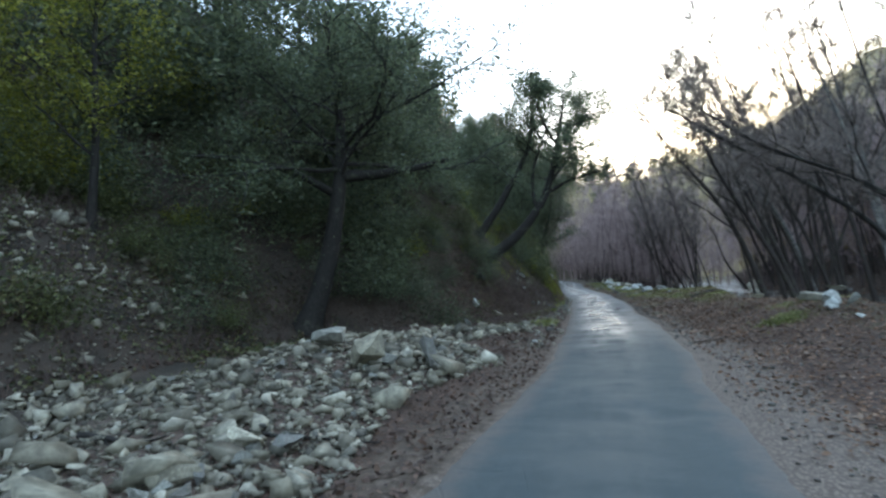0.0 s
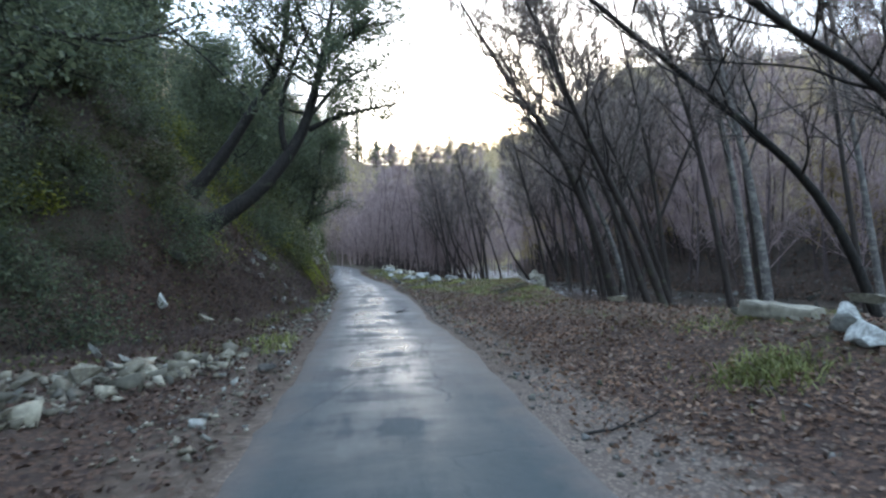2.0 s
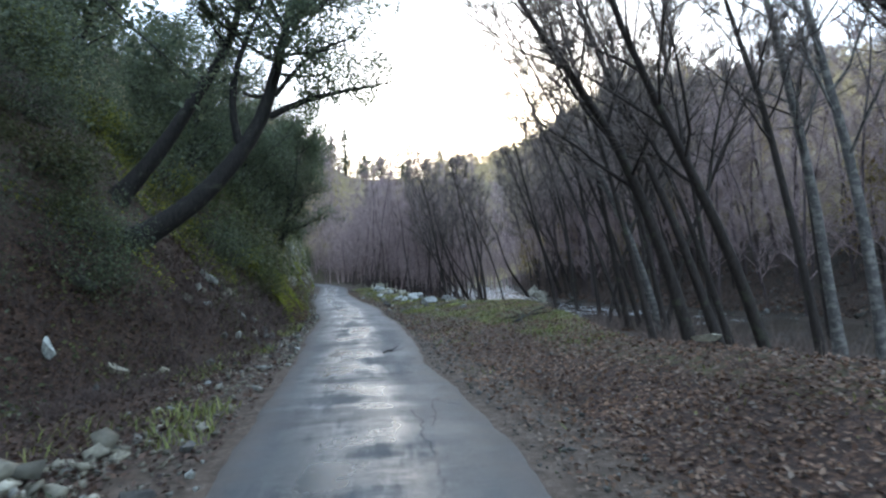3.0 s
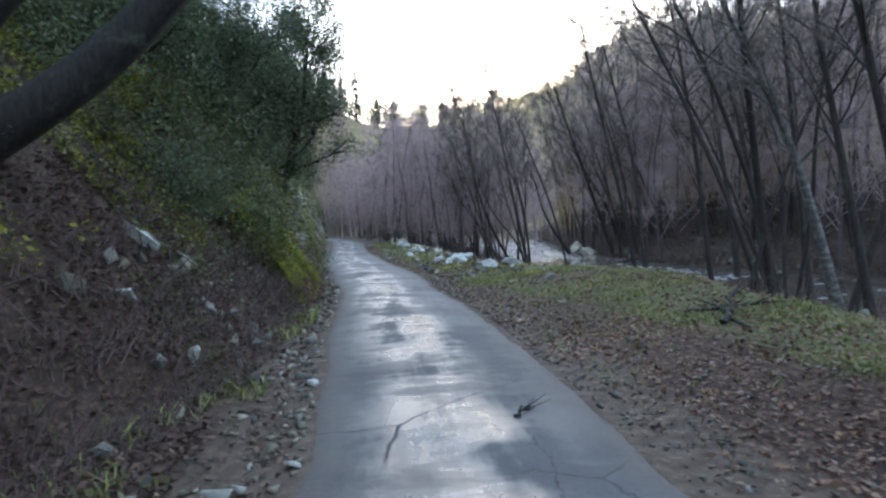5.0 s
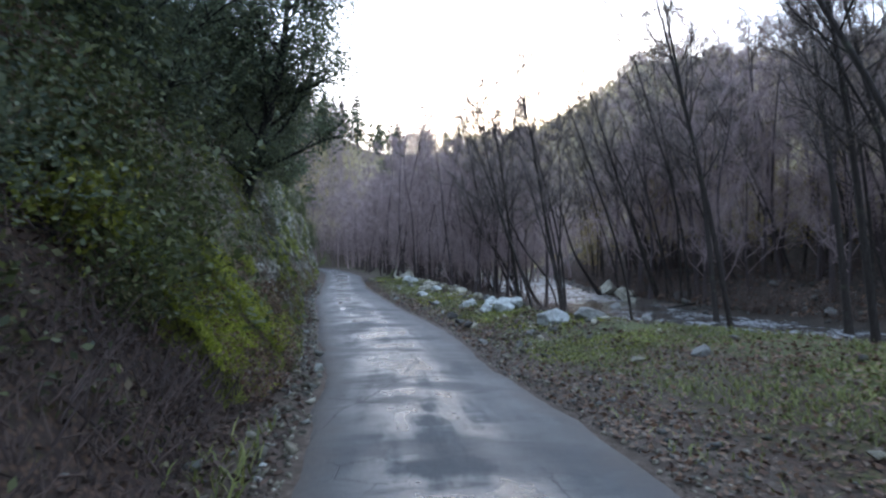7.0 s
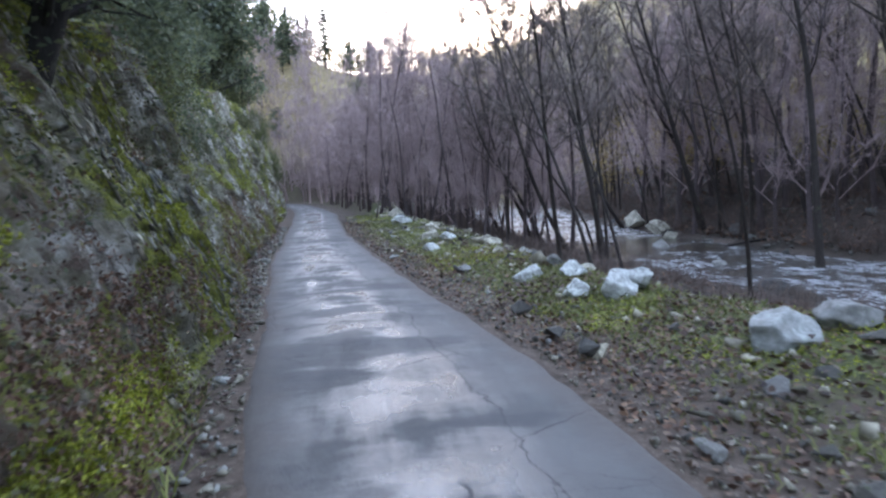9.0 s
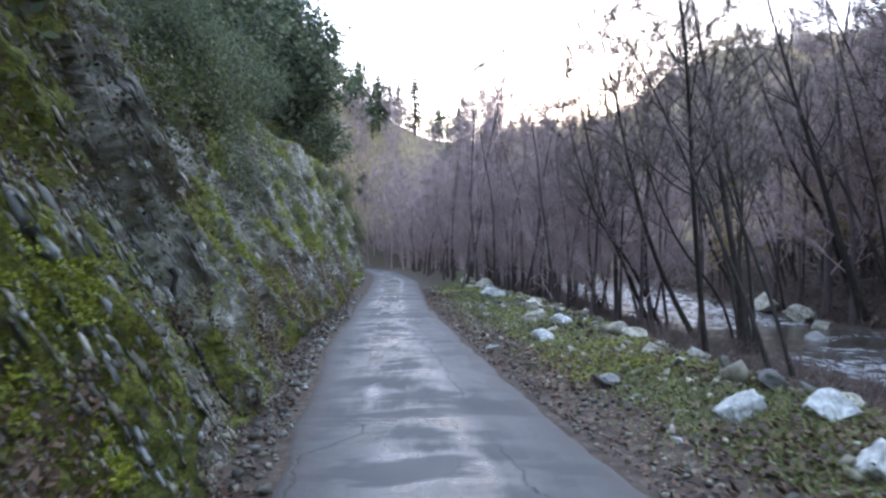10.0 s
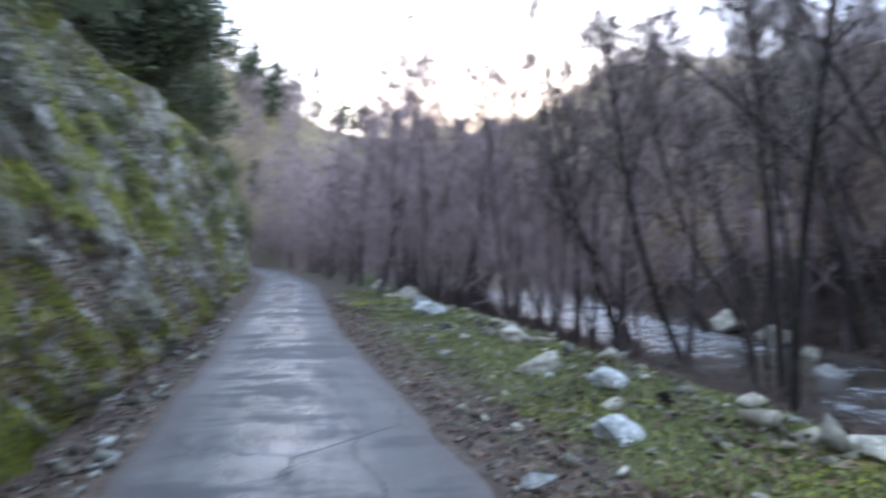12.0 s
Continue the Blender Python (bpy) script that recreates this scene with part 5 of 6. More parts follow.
# ---------------------------------------------------------------- stones
def icosphere(level):
    bm = bmesh.new()
    bmesh.ops.create_icosphere(bm, subdivisions=level, radius=1.0)
    v = np.array([p.co[:] for p in bm.verts])
    f = np.array([[p.index for p in face.verts] for face in bm.faces])
    bm.free()
    return v, f


def broken(seed, level, cuts, low=0.45, high=0.85, stretch=(1, 0.8, 0.65), rough=0.03):
    """A broken stone: a ball cut by planes; about 2 across."""
    rs = np.random.RandomState(seed)
    v, f = icosphere(level)
    for _ in range(cuts):
        n = unit(rs.normal(size=3))
        over = np.maximum(v @ n - rs.uniform(low, high), 0)
        v = v - over[:, None] * n
    lump = (1.7 if level > 3 else 1.0) * np.array([noise.noise(Vector(p) * 1.9 + Vector((seed, 0, 0))) + 0.5 * noise.noise(Vector(p) * 4.3 + Vector((0, seed, 0))) for p in v])
    v = v * (1 + 0.10 * lump + rs.normal(0, rough, len(v)))[:, None] * stretch
    return v, f


def shard(seed, points, stretch):
    """An angular piece of broken rock: the hull of a few points."""
    rs = np.random.RandomState(seed)
    p = rs.normal(size=(points, 3))
    p = p / np.linalg.norm(p, axis=1)[:, None] * rs.uniform(0.5, 1.12, (points, 1)) * stretch
    bm = bmesh.new()
    for q in p:
        bm.verts.new(q)
    bmesh.ops.convex_hull(bm, input=bm.verts)
    bm.verts.index_update()
    used = sorted({v.index for f in bm.faces for v in f.verts})
    bm.verts.ensure_lookup_table()
    at = {i: k for k, i in enumerate(used)}
    v = np.array([bm.verts[i].co[:] for i in used])
    f = np.array([[at[w.index] for w in face.verts] for face in bm.faces])
    bm.free()
    return v, f


BOULDERS = [mesh_from("boulder", *broken(700 + k, 4, 14, 0.38, 0.78, (1.1, 0.85, 0.62), 0.008)) for k in range(7)]
SLABS = [mesh_from("slab", *broken(720 + k, 3, 9, 0.2, 0.6, (1, 0.8, 0.42), 0.012)) for k in range(4)]
CHIPS = [mesh_from("stone", *shard(740 + k, 13, (1, 0.72, 0.55))) for k in range(10)]
TINTS = dict(white=WHITE_STONE, pale=PALE_STONE, grey=GREY_STONE, dark=DARK_STONE)
SHARED = {}


def stone(kind, k, tint, x, y, size, lift=0.3, turn=(0, 0, 0), label="", group="", name="stone", z=None):
    """One stone, size metres long, sunk a little into what it lies on."""
    source = dict(boulder=BOULDERS, slab=SLABS, chip=CHIPS)[kind]
    key = (kind, k % len(source), tint)
    if key not in SHARED:
        SHARED[key] = shade(source[key[1]].copy(), kind == "boulder")
        SHARED[key].materials.append(TINTS[tint])
    ob = new(name, SHARED[key])
    base = gz(x, y) if z is None else z
    ob.matrix_basis = pose(x, y, base + size * lift * (0.3 if kind == "boulder" else 0.45), *turn) @ Matrix.Scale(size / 2, 4)
    return tagged(ob, label, "stone", group)


# large single rocks: kind, tint, x, y, length, height above ground, turn
for k, (kind, tint, x, y, size, lift, turn, words) in enumerate([
    ("boulder", "white", 11.65, 42.3, 0.66, 0.4, (0, 0, 20), "rounded white boulder on the grassy verge"),
    ("boulder", "grey", 12.5, 42.9, 0.5, 0.35, (0, 10, 70), "rounded grey boulder on the grassy verge"),
    ("boulder", "white", 12.15, 41.85, 0.6, 0.4, (10, 0, 130), "rounded white boulder on the grassy verge"),
    ("boulder", "white", 11.5, 40.75, 0.62, 0.4, (0, 0, 60), "rounded white boulder on the grassy verge"),
    ("boulder", "white", 11.75, 40.15, 0.78, 0.4, (0, 0, 10), "large white boulder on the grassy verge"),
    ("boulder", "white", 12.1, 40.3, 0.66, 0.45, (0, 15, 90), "large white boulder on the grassy verge"),
    ("boulder", "white", 11.6, 37.7, 0.95, 0.2, (0, 0, 10), "long white rock streaked with grey"),
    ("boulder", "grey", 10.8, 37.0, 0.36, 0.3, (0, 0, 40), "grey rock half sunk in the verge"),
    ("chip", "dark", 10.5, 40.5, 0.42, 0.5, (0, 10, 20), "angular dark rock at the road edge"),
    ("chip", "dark", 10.25, 39.3, 0.42, 0.5, (0, 0, 50), "angular dark rock at the road edge"),
    ("chip", "dark", 10.15, 38.55, 0.42, 0.5, (10, 0, 80), "angular dark rock at the road edge"),
    ("slab", "grey", 9.6, 36.45, 0.3, 0.4, (0, 0, 20), "flat grey stone at the road edge"),
    ("boulder", "grey", 12.6, 37.7, 0.75, 0.3, (0, 0, 0), "smooth grey boulder on the river bank"),
    ("boulder", "grey", 11.3, 44.1, 0.36, 0.5, (0, 0, 20), "rounded grey stone on the verge"),
    ("slab", "white", 10.98, 47.2, 0.36, 0.5, (0, 0, 20), "flat white stone on the verge"),
    ("boulder", "white", 12.1, 47.8, 0.55, 0.4, (0, 0, 10), "white boulder in the grass"),
    ("slab", "pale", 11.0, 45.6, 0.30, 0.5, (0, 10, 30), "flat pale stone on the verge"),
    ("boulder", "pale", 12.5, 45.1, 0.42, 0.4, (0, 0, 70), "pale boulder at the bank's edge"),
    ("boulder", "pale", 13.0, 46.3, 0.45, 0.4, (0, 0, 120), "pale boulder at the bank's edge"),
    ("boulder", "white", 14.6, 57.7, 1.0, 0.35, (0, 0, 20), "pale boulder on the verge"),
    ("boulder", "pale", 13.9, 52.6, 0.7, 0.4, (0, 0, 60), "pale boulder on the verge"),
    ("boulder", "pale", 13.0, 50.4, 0.75, 0.4, (0, 0, 10), "pale boulder on the verge"),
    ("boulder", "white", 13.1, 49.2, 0.55, 0.4, (0, 0, 30), "white boulder on the verge"),
    ("boulder", "pale", 15.9, 63.0, 1.1, 0.35, (0, 0, 0), "pale boulder on the verge"),
    ("boulder", "pale", 17.2, 70.0, 1.2, 0.4, (0, 0, 45), "pale boulder on the verge"),
    ("boulder", "white", 15.3, 60.2, 0.7, 0.4, (0, 0, 100), "white boulder on the verge"),
    ("boulder", "pale", 12.6, 42.2, 0.45, 0.4, (0, 0, 100), "pale boulder among the grass"),
    ("chip", "pale", 10.5, 33.4, 0.26, 0.5, (0, 0, 10), "pale stone in the grass"),
    ("boulder", "grey", 11.4, 33.2, 0.42, 0.4, (0, 0, 30), "grey rock in the grass"),
    ("chip", "pale", 9.6, 29.5, 0.22, 0.5, (0, 0, 10), "pale stone on the verge"),
    ("boulder", "white", 8.05, 13.45, 0.62, 0.8, (0, 20, 30), "white rock piled at the edge of the bank"),
    ("boulder", "white", 7.85, 13.1, 0.5, 0.7, (0, -15, 60), "white rock piled at the edge of the bank"),
    ("slab", "pale", 8.1, 13.2, 0.55, 1.6, (10, 10, 10), "pale slab lying on the rock pile"),
    ("slab", "white", 8.0, 12.6, 0.55, 0.9, (0, 25, 110), "pale slab lying on the rock pile"),
    ("chip", "white", 8.42, 15.25, 0.3, 0.6, (0, 0, 20), "white stone at the end of the beam"),
    ("slab", "white", 7.7, 12.0, 0.26, 0.5, (0, 0, 10), "flat white stone among dead leaves"),
    ("slab", "pale", 9.3, 19.1, 0.55, 0.5, (0, 8, 20), "grey-white slab at the bank's edge"),
    ("slab", "white", 9.55, 18.6, 0.36, 0.4, (0, 0, 60), "grey-white slab at the bank's edge"),
    ("chip", "white", 11.0, 25.0, 0.32, 0.4, (0, 0, 60), "pale stone beside a fallen branch"),
    ("slab", "grey", -0.45, 11.0, 1.2, 0.55, (0, 74, 30), "grey slab standing on end in the rubble"),
    ("chip", "pale", -1.45, 10.4, 1.15, 0.5, (0, 35, 140), "big yellowish boulder on the rubble heap"),
    ("chip", "white", -2.2, 11.7, 1.15, 0.5, (15, 20, 60), "blue-grey block on the rubble heap"),
    ("chip", "white", -1.2, 10.8, 0.55, 0.4, (0, 0, 20), "white stone below the slab"),
    ("chip", "pale", -2.5, 5.6, 0.46, 0.5, (0, 0, 20), "yellowish stone at the foot of the rubble"),
    ("chip", "white", -2.6, 5.1, 0.34, 0.5, (0, 20, 50), "white stone at the foot of the rubble"),
    ("slab", "pale", -2.2, 6.6, 0.62, 0.5, (0, 14, 20), "broken grey-green slab in the rubble"),
    ("slab", "grey", -1.7, 6.5, 0.55, 0.5, (0, 10, 80), "broken grey slab in the rubble"),
    ("chip", "pale", -3.8, 5.5, 0.55, 0.5, (0, 0, 0), "pale block in the rubble"),
    ("slab", "white", 0.5, 18.6, 0.42, 1.0, (0, 55, 10), "white stone leaning against the bank"),
    ("chip", "white", 0.95, 18.0, 0.34, 0.6, (0, 30, 40), "white stone at the foot of the bank"),
    ("chip", "pale", 0.75, 16.4, 0.5, 0.6, (0, 0, 40), "whitish block among leaves"),
    ("chip", "pale", 0.3, 16.1, 0.42, 0.6, (0, 0, 80), "whitish block among leaves"),
    ("slab", "pale", 1.35, 17.3, 0.36, 0.5, (0, 10, 80), "pale stone at the foot of the bank"),
    ("chip", "dark", 2.7, 17.6, 0.28, 0.6, (0, 0, 20), "dark stone beside the road"),
    ("chip", "white", 2.15, 17.3, 0.17, 0.6, (0, 0, 20), "small white stone beside the road"),
    ("chip", "pale", 2.45, 18.85, 0.22, 0.6, (0, 0, 0), "pale stone beside the road"),
    ("chip", "dark", 3.0, 18.95, 0.3, 0.5, (0, 0, 70), "dark stone beside the road"),
    ("slab", "white", 0.95, 23.3, 0.5, 1.2, (0, 70, 30), "pointed white stone upright on the bank"),
    ("slab", "pale", 3.6, 28.9, 0.6, 0.5, (0, 50, 20), "pale outcrop of rock in the bank"),
    ("slab", "white", 3.1, 26.8, 0.4, 0.5, (0, 40, 80), "pale outcrop of rock in the bank"),
    ("slab", "grey", 1.2, 24.6, 0.9, 0.6, (0, 30, 15), "tilted grey-blue slab on the bank"),
    ("slab", "pale", 1.8, 23.9, 0.6, 0.4, (0, 30, 70), "tilted grey-blue slab on the bank"),
    ("slab", "white", 3.2, 28.0, 0.7, 0.6, (0, 50, 25), "blue-white slab lying on the bank"),
    ("slab", "white", -1.3, 32.0, 1.7, 0.6, (0, 55, 20), "pale crag on the wooded hillside"),
    ("slab", "pale", -2.0, 31.0, 1.4, 0.6, (0, 45, 60), "pale crag on the wooded hillside"),
    ("slab", "white", -1.9, 33.6, 1.5, 0.6, (10, 60, 0), "pale crag on the wooded hillside"),
    ("slab", "pale", -3.0, 29.0, 1.5, 0.6, (0, 50, 10), "pale crag on the wooded hillside"),
    ("slab", "white", -3.5, 31.2, 1.8, 0.6, (0, 50, 40), "pale crag on the wooded hillside"),
    ("boulder", "dark", 21.2, 46.0, 1.1, 0.4, (0, 0, 0), "dark wet rock at the water's edge"),
    ("boulder", "grey", 23.0, 49.8, 0.8, 0.5, (0, 0, 30), "wet rock standing in the river"),
    ("boulder", "grey", 25.2, 55.2, 1.1, 0.6, (0, 0, 60), "wet rock standing in the river"),
    ("boulder", "pale", 29.2, 60.0, 1.6, 0.6, (0, 0, 10), "pale boulder on the far bank"),
    ("boulder", "pale", 30.0, 63.0, 2.0, 0.7, (0, 0, 80), "pale boulder on the far bank"),
    ("boulder", "grey", 28.7, 54.4, 1.2, 0.5, (0, 0, 120), "grey boulder on the far bank"),
    ("boulder", "pale", 27.9, 57.8, 1.0, 0.5, (0, 0, 0), "pale boulder on the far bank"),
]):
    stone(kind, k, tint, x, y, size, lift, turn, words, "", "boulder" if size > 0.45 else "stone", z=WATER_Z - 0.15 if WATER_L(y) + 0.3 < x < WATER_R(y) - 0.3 else None)

# the broken outcrop low in the bank
rs = np.random.RandomState(815)
for k in range(22):
    y = rs.uniform(26.2, 29.2)
    x = ROAD_L(y) - BANK_S(y) - rs.uniform(0.2, 1.5)
    stone("chip", k, ["pale", "white", "grey", "pale"][k % 4], x, y, rs.uniform(0.16, 0.42), 0.4, (rs.uniform(0, 360), rs.uniform(20, 70), rs.uniform(0, 360)), "jagged pale rock of an outcrop in the bank", "rocks of the outcrop")
for k in range(26):
    y = rs.uniform(17, 30)
    x = ROAD_L(y) - rs.uniform(0.6, 1.0) * BANK_S(y) - rs.uniform(0, 0.8)
    stone("chip", k + 3, ["pale", "grey", "dark", "grey"][k % 4], x, y, rs.uniform(0.12, 0.36), 0.4, (rs.uniform(0, 360), rs.uniform(-40, 40), rs.uniform(0, 360)), "loose rock at the foot of the bank", "rocks at the foot of the bank")

# far bank boulders
rs = np.random.RandomState(811)
for k in range(20):
    y = rs.uniform(28, 95)
    x = WATER_R(y) + rs.uniform(-0.6, 7) * rs.uniform(0.3, 1)
    stone("boulder", k, ["dark", "grey", "grey", "dark"][k % 4], x, y, rs.uniform(0.4, 1.2), 0.35, (rs.uniform(-20, 20), rs.uniform(-20, 20), rs.uniform(0, 360)), "weathered boulder among trees on the far bank", "boulders on the far bank", "boulder")


def in_heap(x, y):
    """The tongue of rubble beside the lane."""
    edge = ROAD_L(y) - 1.15 - 0.35 * np.sin(y * 0.9) - 0.8 * np.exp(-((y - 13.9) / 1.1) ** 2)
    return (x < edge) & (x > edge - np.interp(y, [3, 8, 13, 16, 19.5], [6.5, 6.5, 5.0, 2.2, 0.5])) & (y < 19.5)


rs = np.random.RandomState(820)
count = 0
while count < 150:
    y = rs.uniform(3.5, 19.5)
    x = rs.uniform(-9, 3)
    if not in_heap(x, y):
        continue
    size = rs.uniform(0.12, 0.22) if rs.rand() < 0.65 else rs.uniform(0.2, 0.36)
    stone("chip", count, ["pale", "pale", "grey", "white", "grey"][rs.randint(5)], x, y, size, rs.uniform(0.3, 0.9), (rs.uniform(0, 360), rs.uniform(-40, 40), rs.uniform(0, 360)), "broken whitish stone in the rubble heap", "stones of the rubble heap")
    count += 1


def scatter(seed, name, n, place, size, material, label, category, level=1, flat=0.5):
    """Many small stones in one mesh; place gives x, y arrays."""
    rs = np.random.RandomState(seed)
    x, y = place(rs, n)
    n = len(x)
    base = [shard(900 + k, 8, (1, 0.78, flat * (0.7 + 0.08 * k))) for k in range(8)]
    z = ground_z(x, y)
    chunks = []
    for k in range(8):
        pick = np.arange(n) % 8 == k
        m = pick.sum()
        v, f = base[k]
        s = size * np.exp(np.clip(rs.normal(-0.25, 0.5, m), -1.2, 0.95)) / 2
        w, q = rs.uniform(0, 6.28, m), rs.uniform(-0.6, 0.6, m)
        c, d = np.cos(w), np.sin(w)
        p = v[None] * s[:, None, None]
        p = np.stack([p[..., 0], p[..., 1] * np.cos(q)[:, None] - p[..., 2] * np.sin(q)[:, None], p[..., 1] * np.sin(q)[:, None] + p[..., 2] * np.cos(q)[:, None]], -1)
        p = np.stack([p[..., 0] * c[:, None] - p[..., 1] * d[:, None], p[..., 0] * d[:, None] + p[..., 1] * c[:, None], p[..., 2]], -1)
        p = p + np.stack([x[pick], y[pick], z[pick] + s * 0.3], 1)[:, None]
        chunks.append((p.reshape(-1, 3), (f[None] + len(v) * np.arange(m)[:, None, None]).reshape(-1, 3)))
    return solid(name, mesh_from(name, *joined(chunks)), material, None, label, category, kind="stuff")


def heap_place(rs, n):
    x, y = rs.uniform(-9.5, 3, n * 3), rs.uniform(2.5, 20, n * 3)
    keep = in_heap(x, y) | ((x < -6) & (y > 8) & (y < 18) & (rs.rand(n * 3) < 0.5))
    return x[keep][:n], y[keep][:n]


def left_edge(rs, n):
    y = rs.uniform(14, 62, n)
    return ROAD_L(y) - 0.02 - np.abs(rs.normal(0, 0.33, n)) - (y < 24) * rs.uniform(0, 1.0, n), y


def right_edge(rs, n):
    y = 3 + 62 * rs.uniform(0, 1, n) ** 0.8
    wide = np.where(y > 34, 1.1, np.where(y < 14, 1.6, 0.7))
    return ROAD_R(y) + 0.03 + np.abs(rs.normal(0, 1, n)) * wide, y


def far_edge(rs, n):
    y = rs.uniform(27, 62, n)
    return ROAD_R(y) + 0.02 + np.abs(rs.normal(0, 0.55, n)), y


def verge_place(rs, n):
    y = rs.uniform(35, 68, n)
    return ROAD_R(y) + 0.4 + rs.uniform(0, 1, n) * (VERGE_X(y) + 1.0 - ROAD_R(y)), y


def scree_place(rs, n):
    x, y = rs.uniform(-18, -8.3, n), rs.uniform(5, 22, n)
    keep = fbm(x * 0.35, y * 0.35, 3) > -0.05
    return x[keep], y[keep]


def strip_place(rs, n):
    y = rs.uniform(43, 78, n)
    return VERGE_X(y) - 0.1 + rs.normal(0, 0.4, n), y


def far_shore(rs, n):
    y = rs.uniform(25, 90, n)
    return WATER_R(y) + rs.uniform(-0.8, 6, n), y


def near_shore(rs, n):
    y = rs.uniform(30, 75, n)
    return np.where(rs.rand(n) < 0.5, VERGE_X(y) + rs.normal(0.6, 0.8, n), WATER_L(y) + rs.normal(-0.5, 1.2, n)), y


scatter(831, "rubble", 11000, heap_place, 0.11, PALE_STONE, "whitish broken rubble and grit beside the lane", "rubble")
scatter(832, "gravel", 2600, left_edge, 0.085, PALE_STONE, "loose pale gravel along the lane's edge", "gravel")
scatter(836, "rubble", 2300, heap_place, 0.25, PALE_STONE, "whitish broken stones heaped beside the lane", "rubble")
scatter(842, "rubble", 320, heap_place, 0.42, PALE_STONE, "larger broken blocks in the rubble", "rubble")
scatter(838, "scree", 1500, scree_place, 0.3, PALE_STONE, "pale scree on the open hillside", "scree")
scatter(839, "shingle", 620, strip_place, 0.22, PALE_STONE, "pale stones heaped along the river's edge of the verge", "shingle")
scatter(837, "shingle", 3200, verge_place, 0.11, PALE_STONE, "stones strewn over the grassy verge", "shingle")
scatter(841, "gravel", 2600, far_edge, 0.055, PALE_STONE, "pale grit along the verge", "gravel")
scatter(840, "gravel", 800, left_edge, 0.11, WHITE_STONE, "whitish stones fallen from the bank", "gravel")
scatter(833, "gravel", 5600, right_edge, 0.062, GREY_STONE, "loose grey gravel along the verge", "gravel")
scatter(834, "shingle", 1100, far_shore, 0.34, GREY_STONE, "river stones along the far shore", "shingle")
scatter(835, "shingle", 420, near_shore, 0.2, GREY_STONE, "grey stones tipped down the river bank", "shingle")

# the concrete beam lying on the bank's edge
beam = bmesh.new()
bmesh.ops.create_cube(beam, size=1.0)
bmesh.ops.scale(beam, vec=(1.0, 0.24, 0.19), verts=beam.verts)
bmesh.ops.subdivide_edges(beam, edges=beam.edges[:], cuts=7, use_grid_fill=True)
for v in beam.verts:
    corner = max(0.0, abs(v.co.y) / 0.13 + abs(v.co.z) / 0.10 - 1.45)
    v.co.y, v.co.z = v.co.y * (1 - 0.22 * corner), v.co.z * (1 - 0.22 * corner)
    q = v.co * 4 + Vector((4, 1, 2))
    v.co += Vector((noise.noise(q * 0.8) * 0.05, noise.noise(q) * 0.025 + noise.noise(q * 3) * 0.015, noise.noise(q * 1.2 + Vector((9, 2, 5))) * 0.03 + noise.noise(q * 3.3) * 0.015))
data = bpy.data.meshes.new("beam")
beam.to_mesh(data)
beam.free()
log = solid("stone_beam", data, PALE_STONE, None, "long pale stone beam lying on the bank's edge", "beam")
log.matrix_basis = pose(8.4, 14.6, gz(8.4, 14.6) + 0.08, 0, 2, -86)


# ---------------------------------------------------------------- leaves, grass, small plants
def spread_leaves(seed, name, x, y, size, material, label, category, lift=0.03, jitter=0.02, flat=0.75, ratio=0.6):
    rs = np.random.RandomState(seed)
    c = np.stack([x, y, ground_z(x, y) + lift + np.abs(rs.normal(0, jitter, len(x)))], 1)
    return solid(name, mesh_from(name, *leaves(rs, c, size, flat, ratio)), material, None, label, category, kind="stuff")


rs = np.random.RandomState(850)
n = 90000
y = 3 + 44 * rs.uniform(0, 1, n) ** 0.9
x = ROAD_R(y) + 0.2 + rs.uniform(0, 1, n) * (VERGE_X(y) + 1.6 - ROAD_R(y))
keep = fbm(x * 0.6, y * 0.6, 3) + 0.18 - 0.05 * (y > 24) - 0.22 * (y > 34) > rs.uniform(-0.25, 0.25, n)
keep &= (x - ROAD_R(y) > 0.7) | (rs.rand(n) < 0.4)
keep &= (x - ROAD_R(y) > 2.4) | (y > 12) | (rs.rand(n) < 0.85)
spread_leaves(851, "leaf_litter", x[keep], y[keep], 0.06, DEAD_LEAF, "brown fallen leaves strewn over the verge", "leaves", 0.012, 0.02)
n = 5500
y = rs.uniform(26, 62, n)
x = ROAD_R(y) + 0.05 + np.abs(rs.normal(0, 0.6, n))
spread_leaves(853, "leaf_litter", x, y, 0.06, DEAD_LEAF, "small brown leaves along the shoulder", "leaves", 0.012, 0.02)
n = 14000
y = 3 + 59 * rs.uniform(0, 1, n) ** 1.3
x = ROAD_L(y) - 0.1 - np.abs(rs.normal(0, 0.9, n)) * np.where(y < 22, 1.3, 0.8)
keep = rs.rand(n) < np.where(y < 22, 0.9, 0.6)
spread_leaves(852, "leaf_litter", x[keep], y[keep], 0.07, DARK_DEAD_LEAF, "reddish leaves at the foot of the bank, toned dark for shade", "leaves", 0.012, 0.02)


n = 30000
y = rs.uniform(13, 30, n)
x = ROAD_L(y) - 0.8 - rs.uniform(0, 1, n) * (BANK_S(y) + 1.5)
keep = fbm(x * 0.7, y * 0.7, 3) > -0.12
spread_leaves(854, "leaf_litter", x[keep], y[keep], 0.065, DARK_DEAD_LEAF, "dead leaves below the wooded bank, toned dark for its shade", "leaves", 0.01, 0.03)


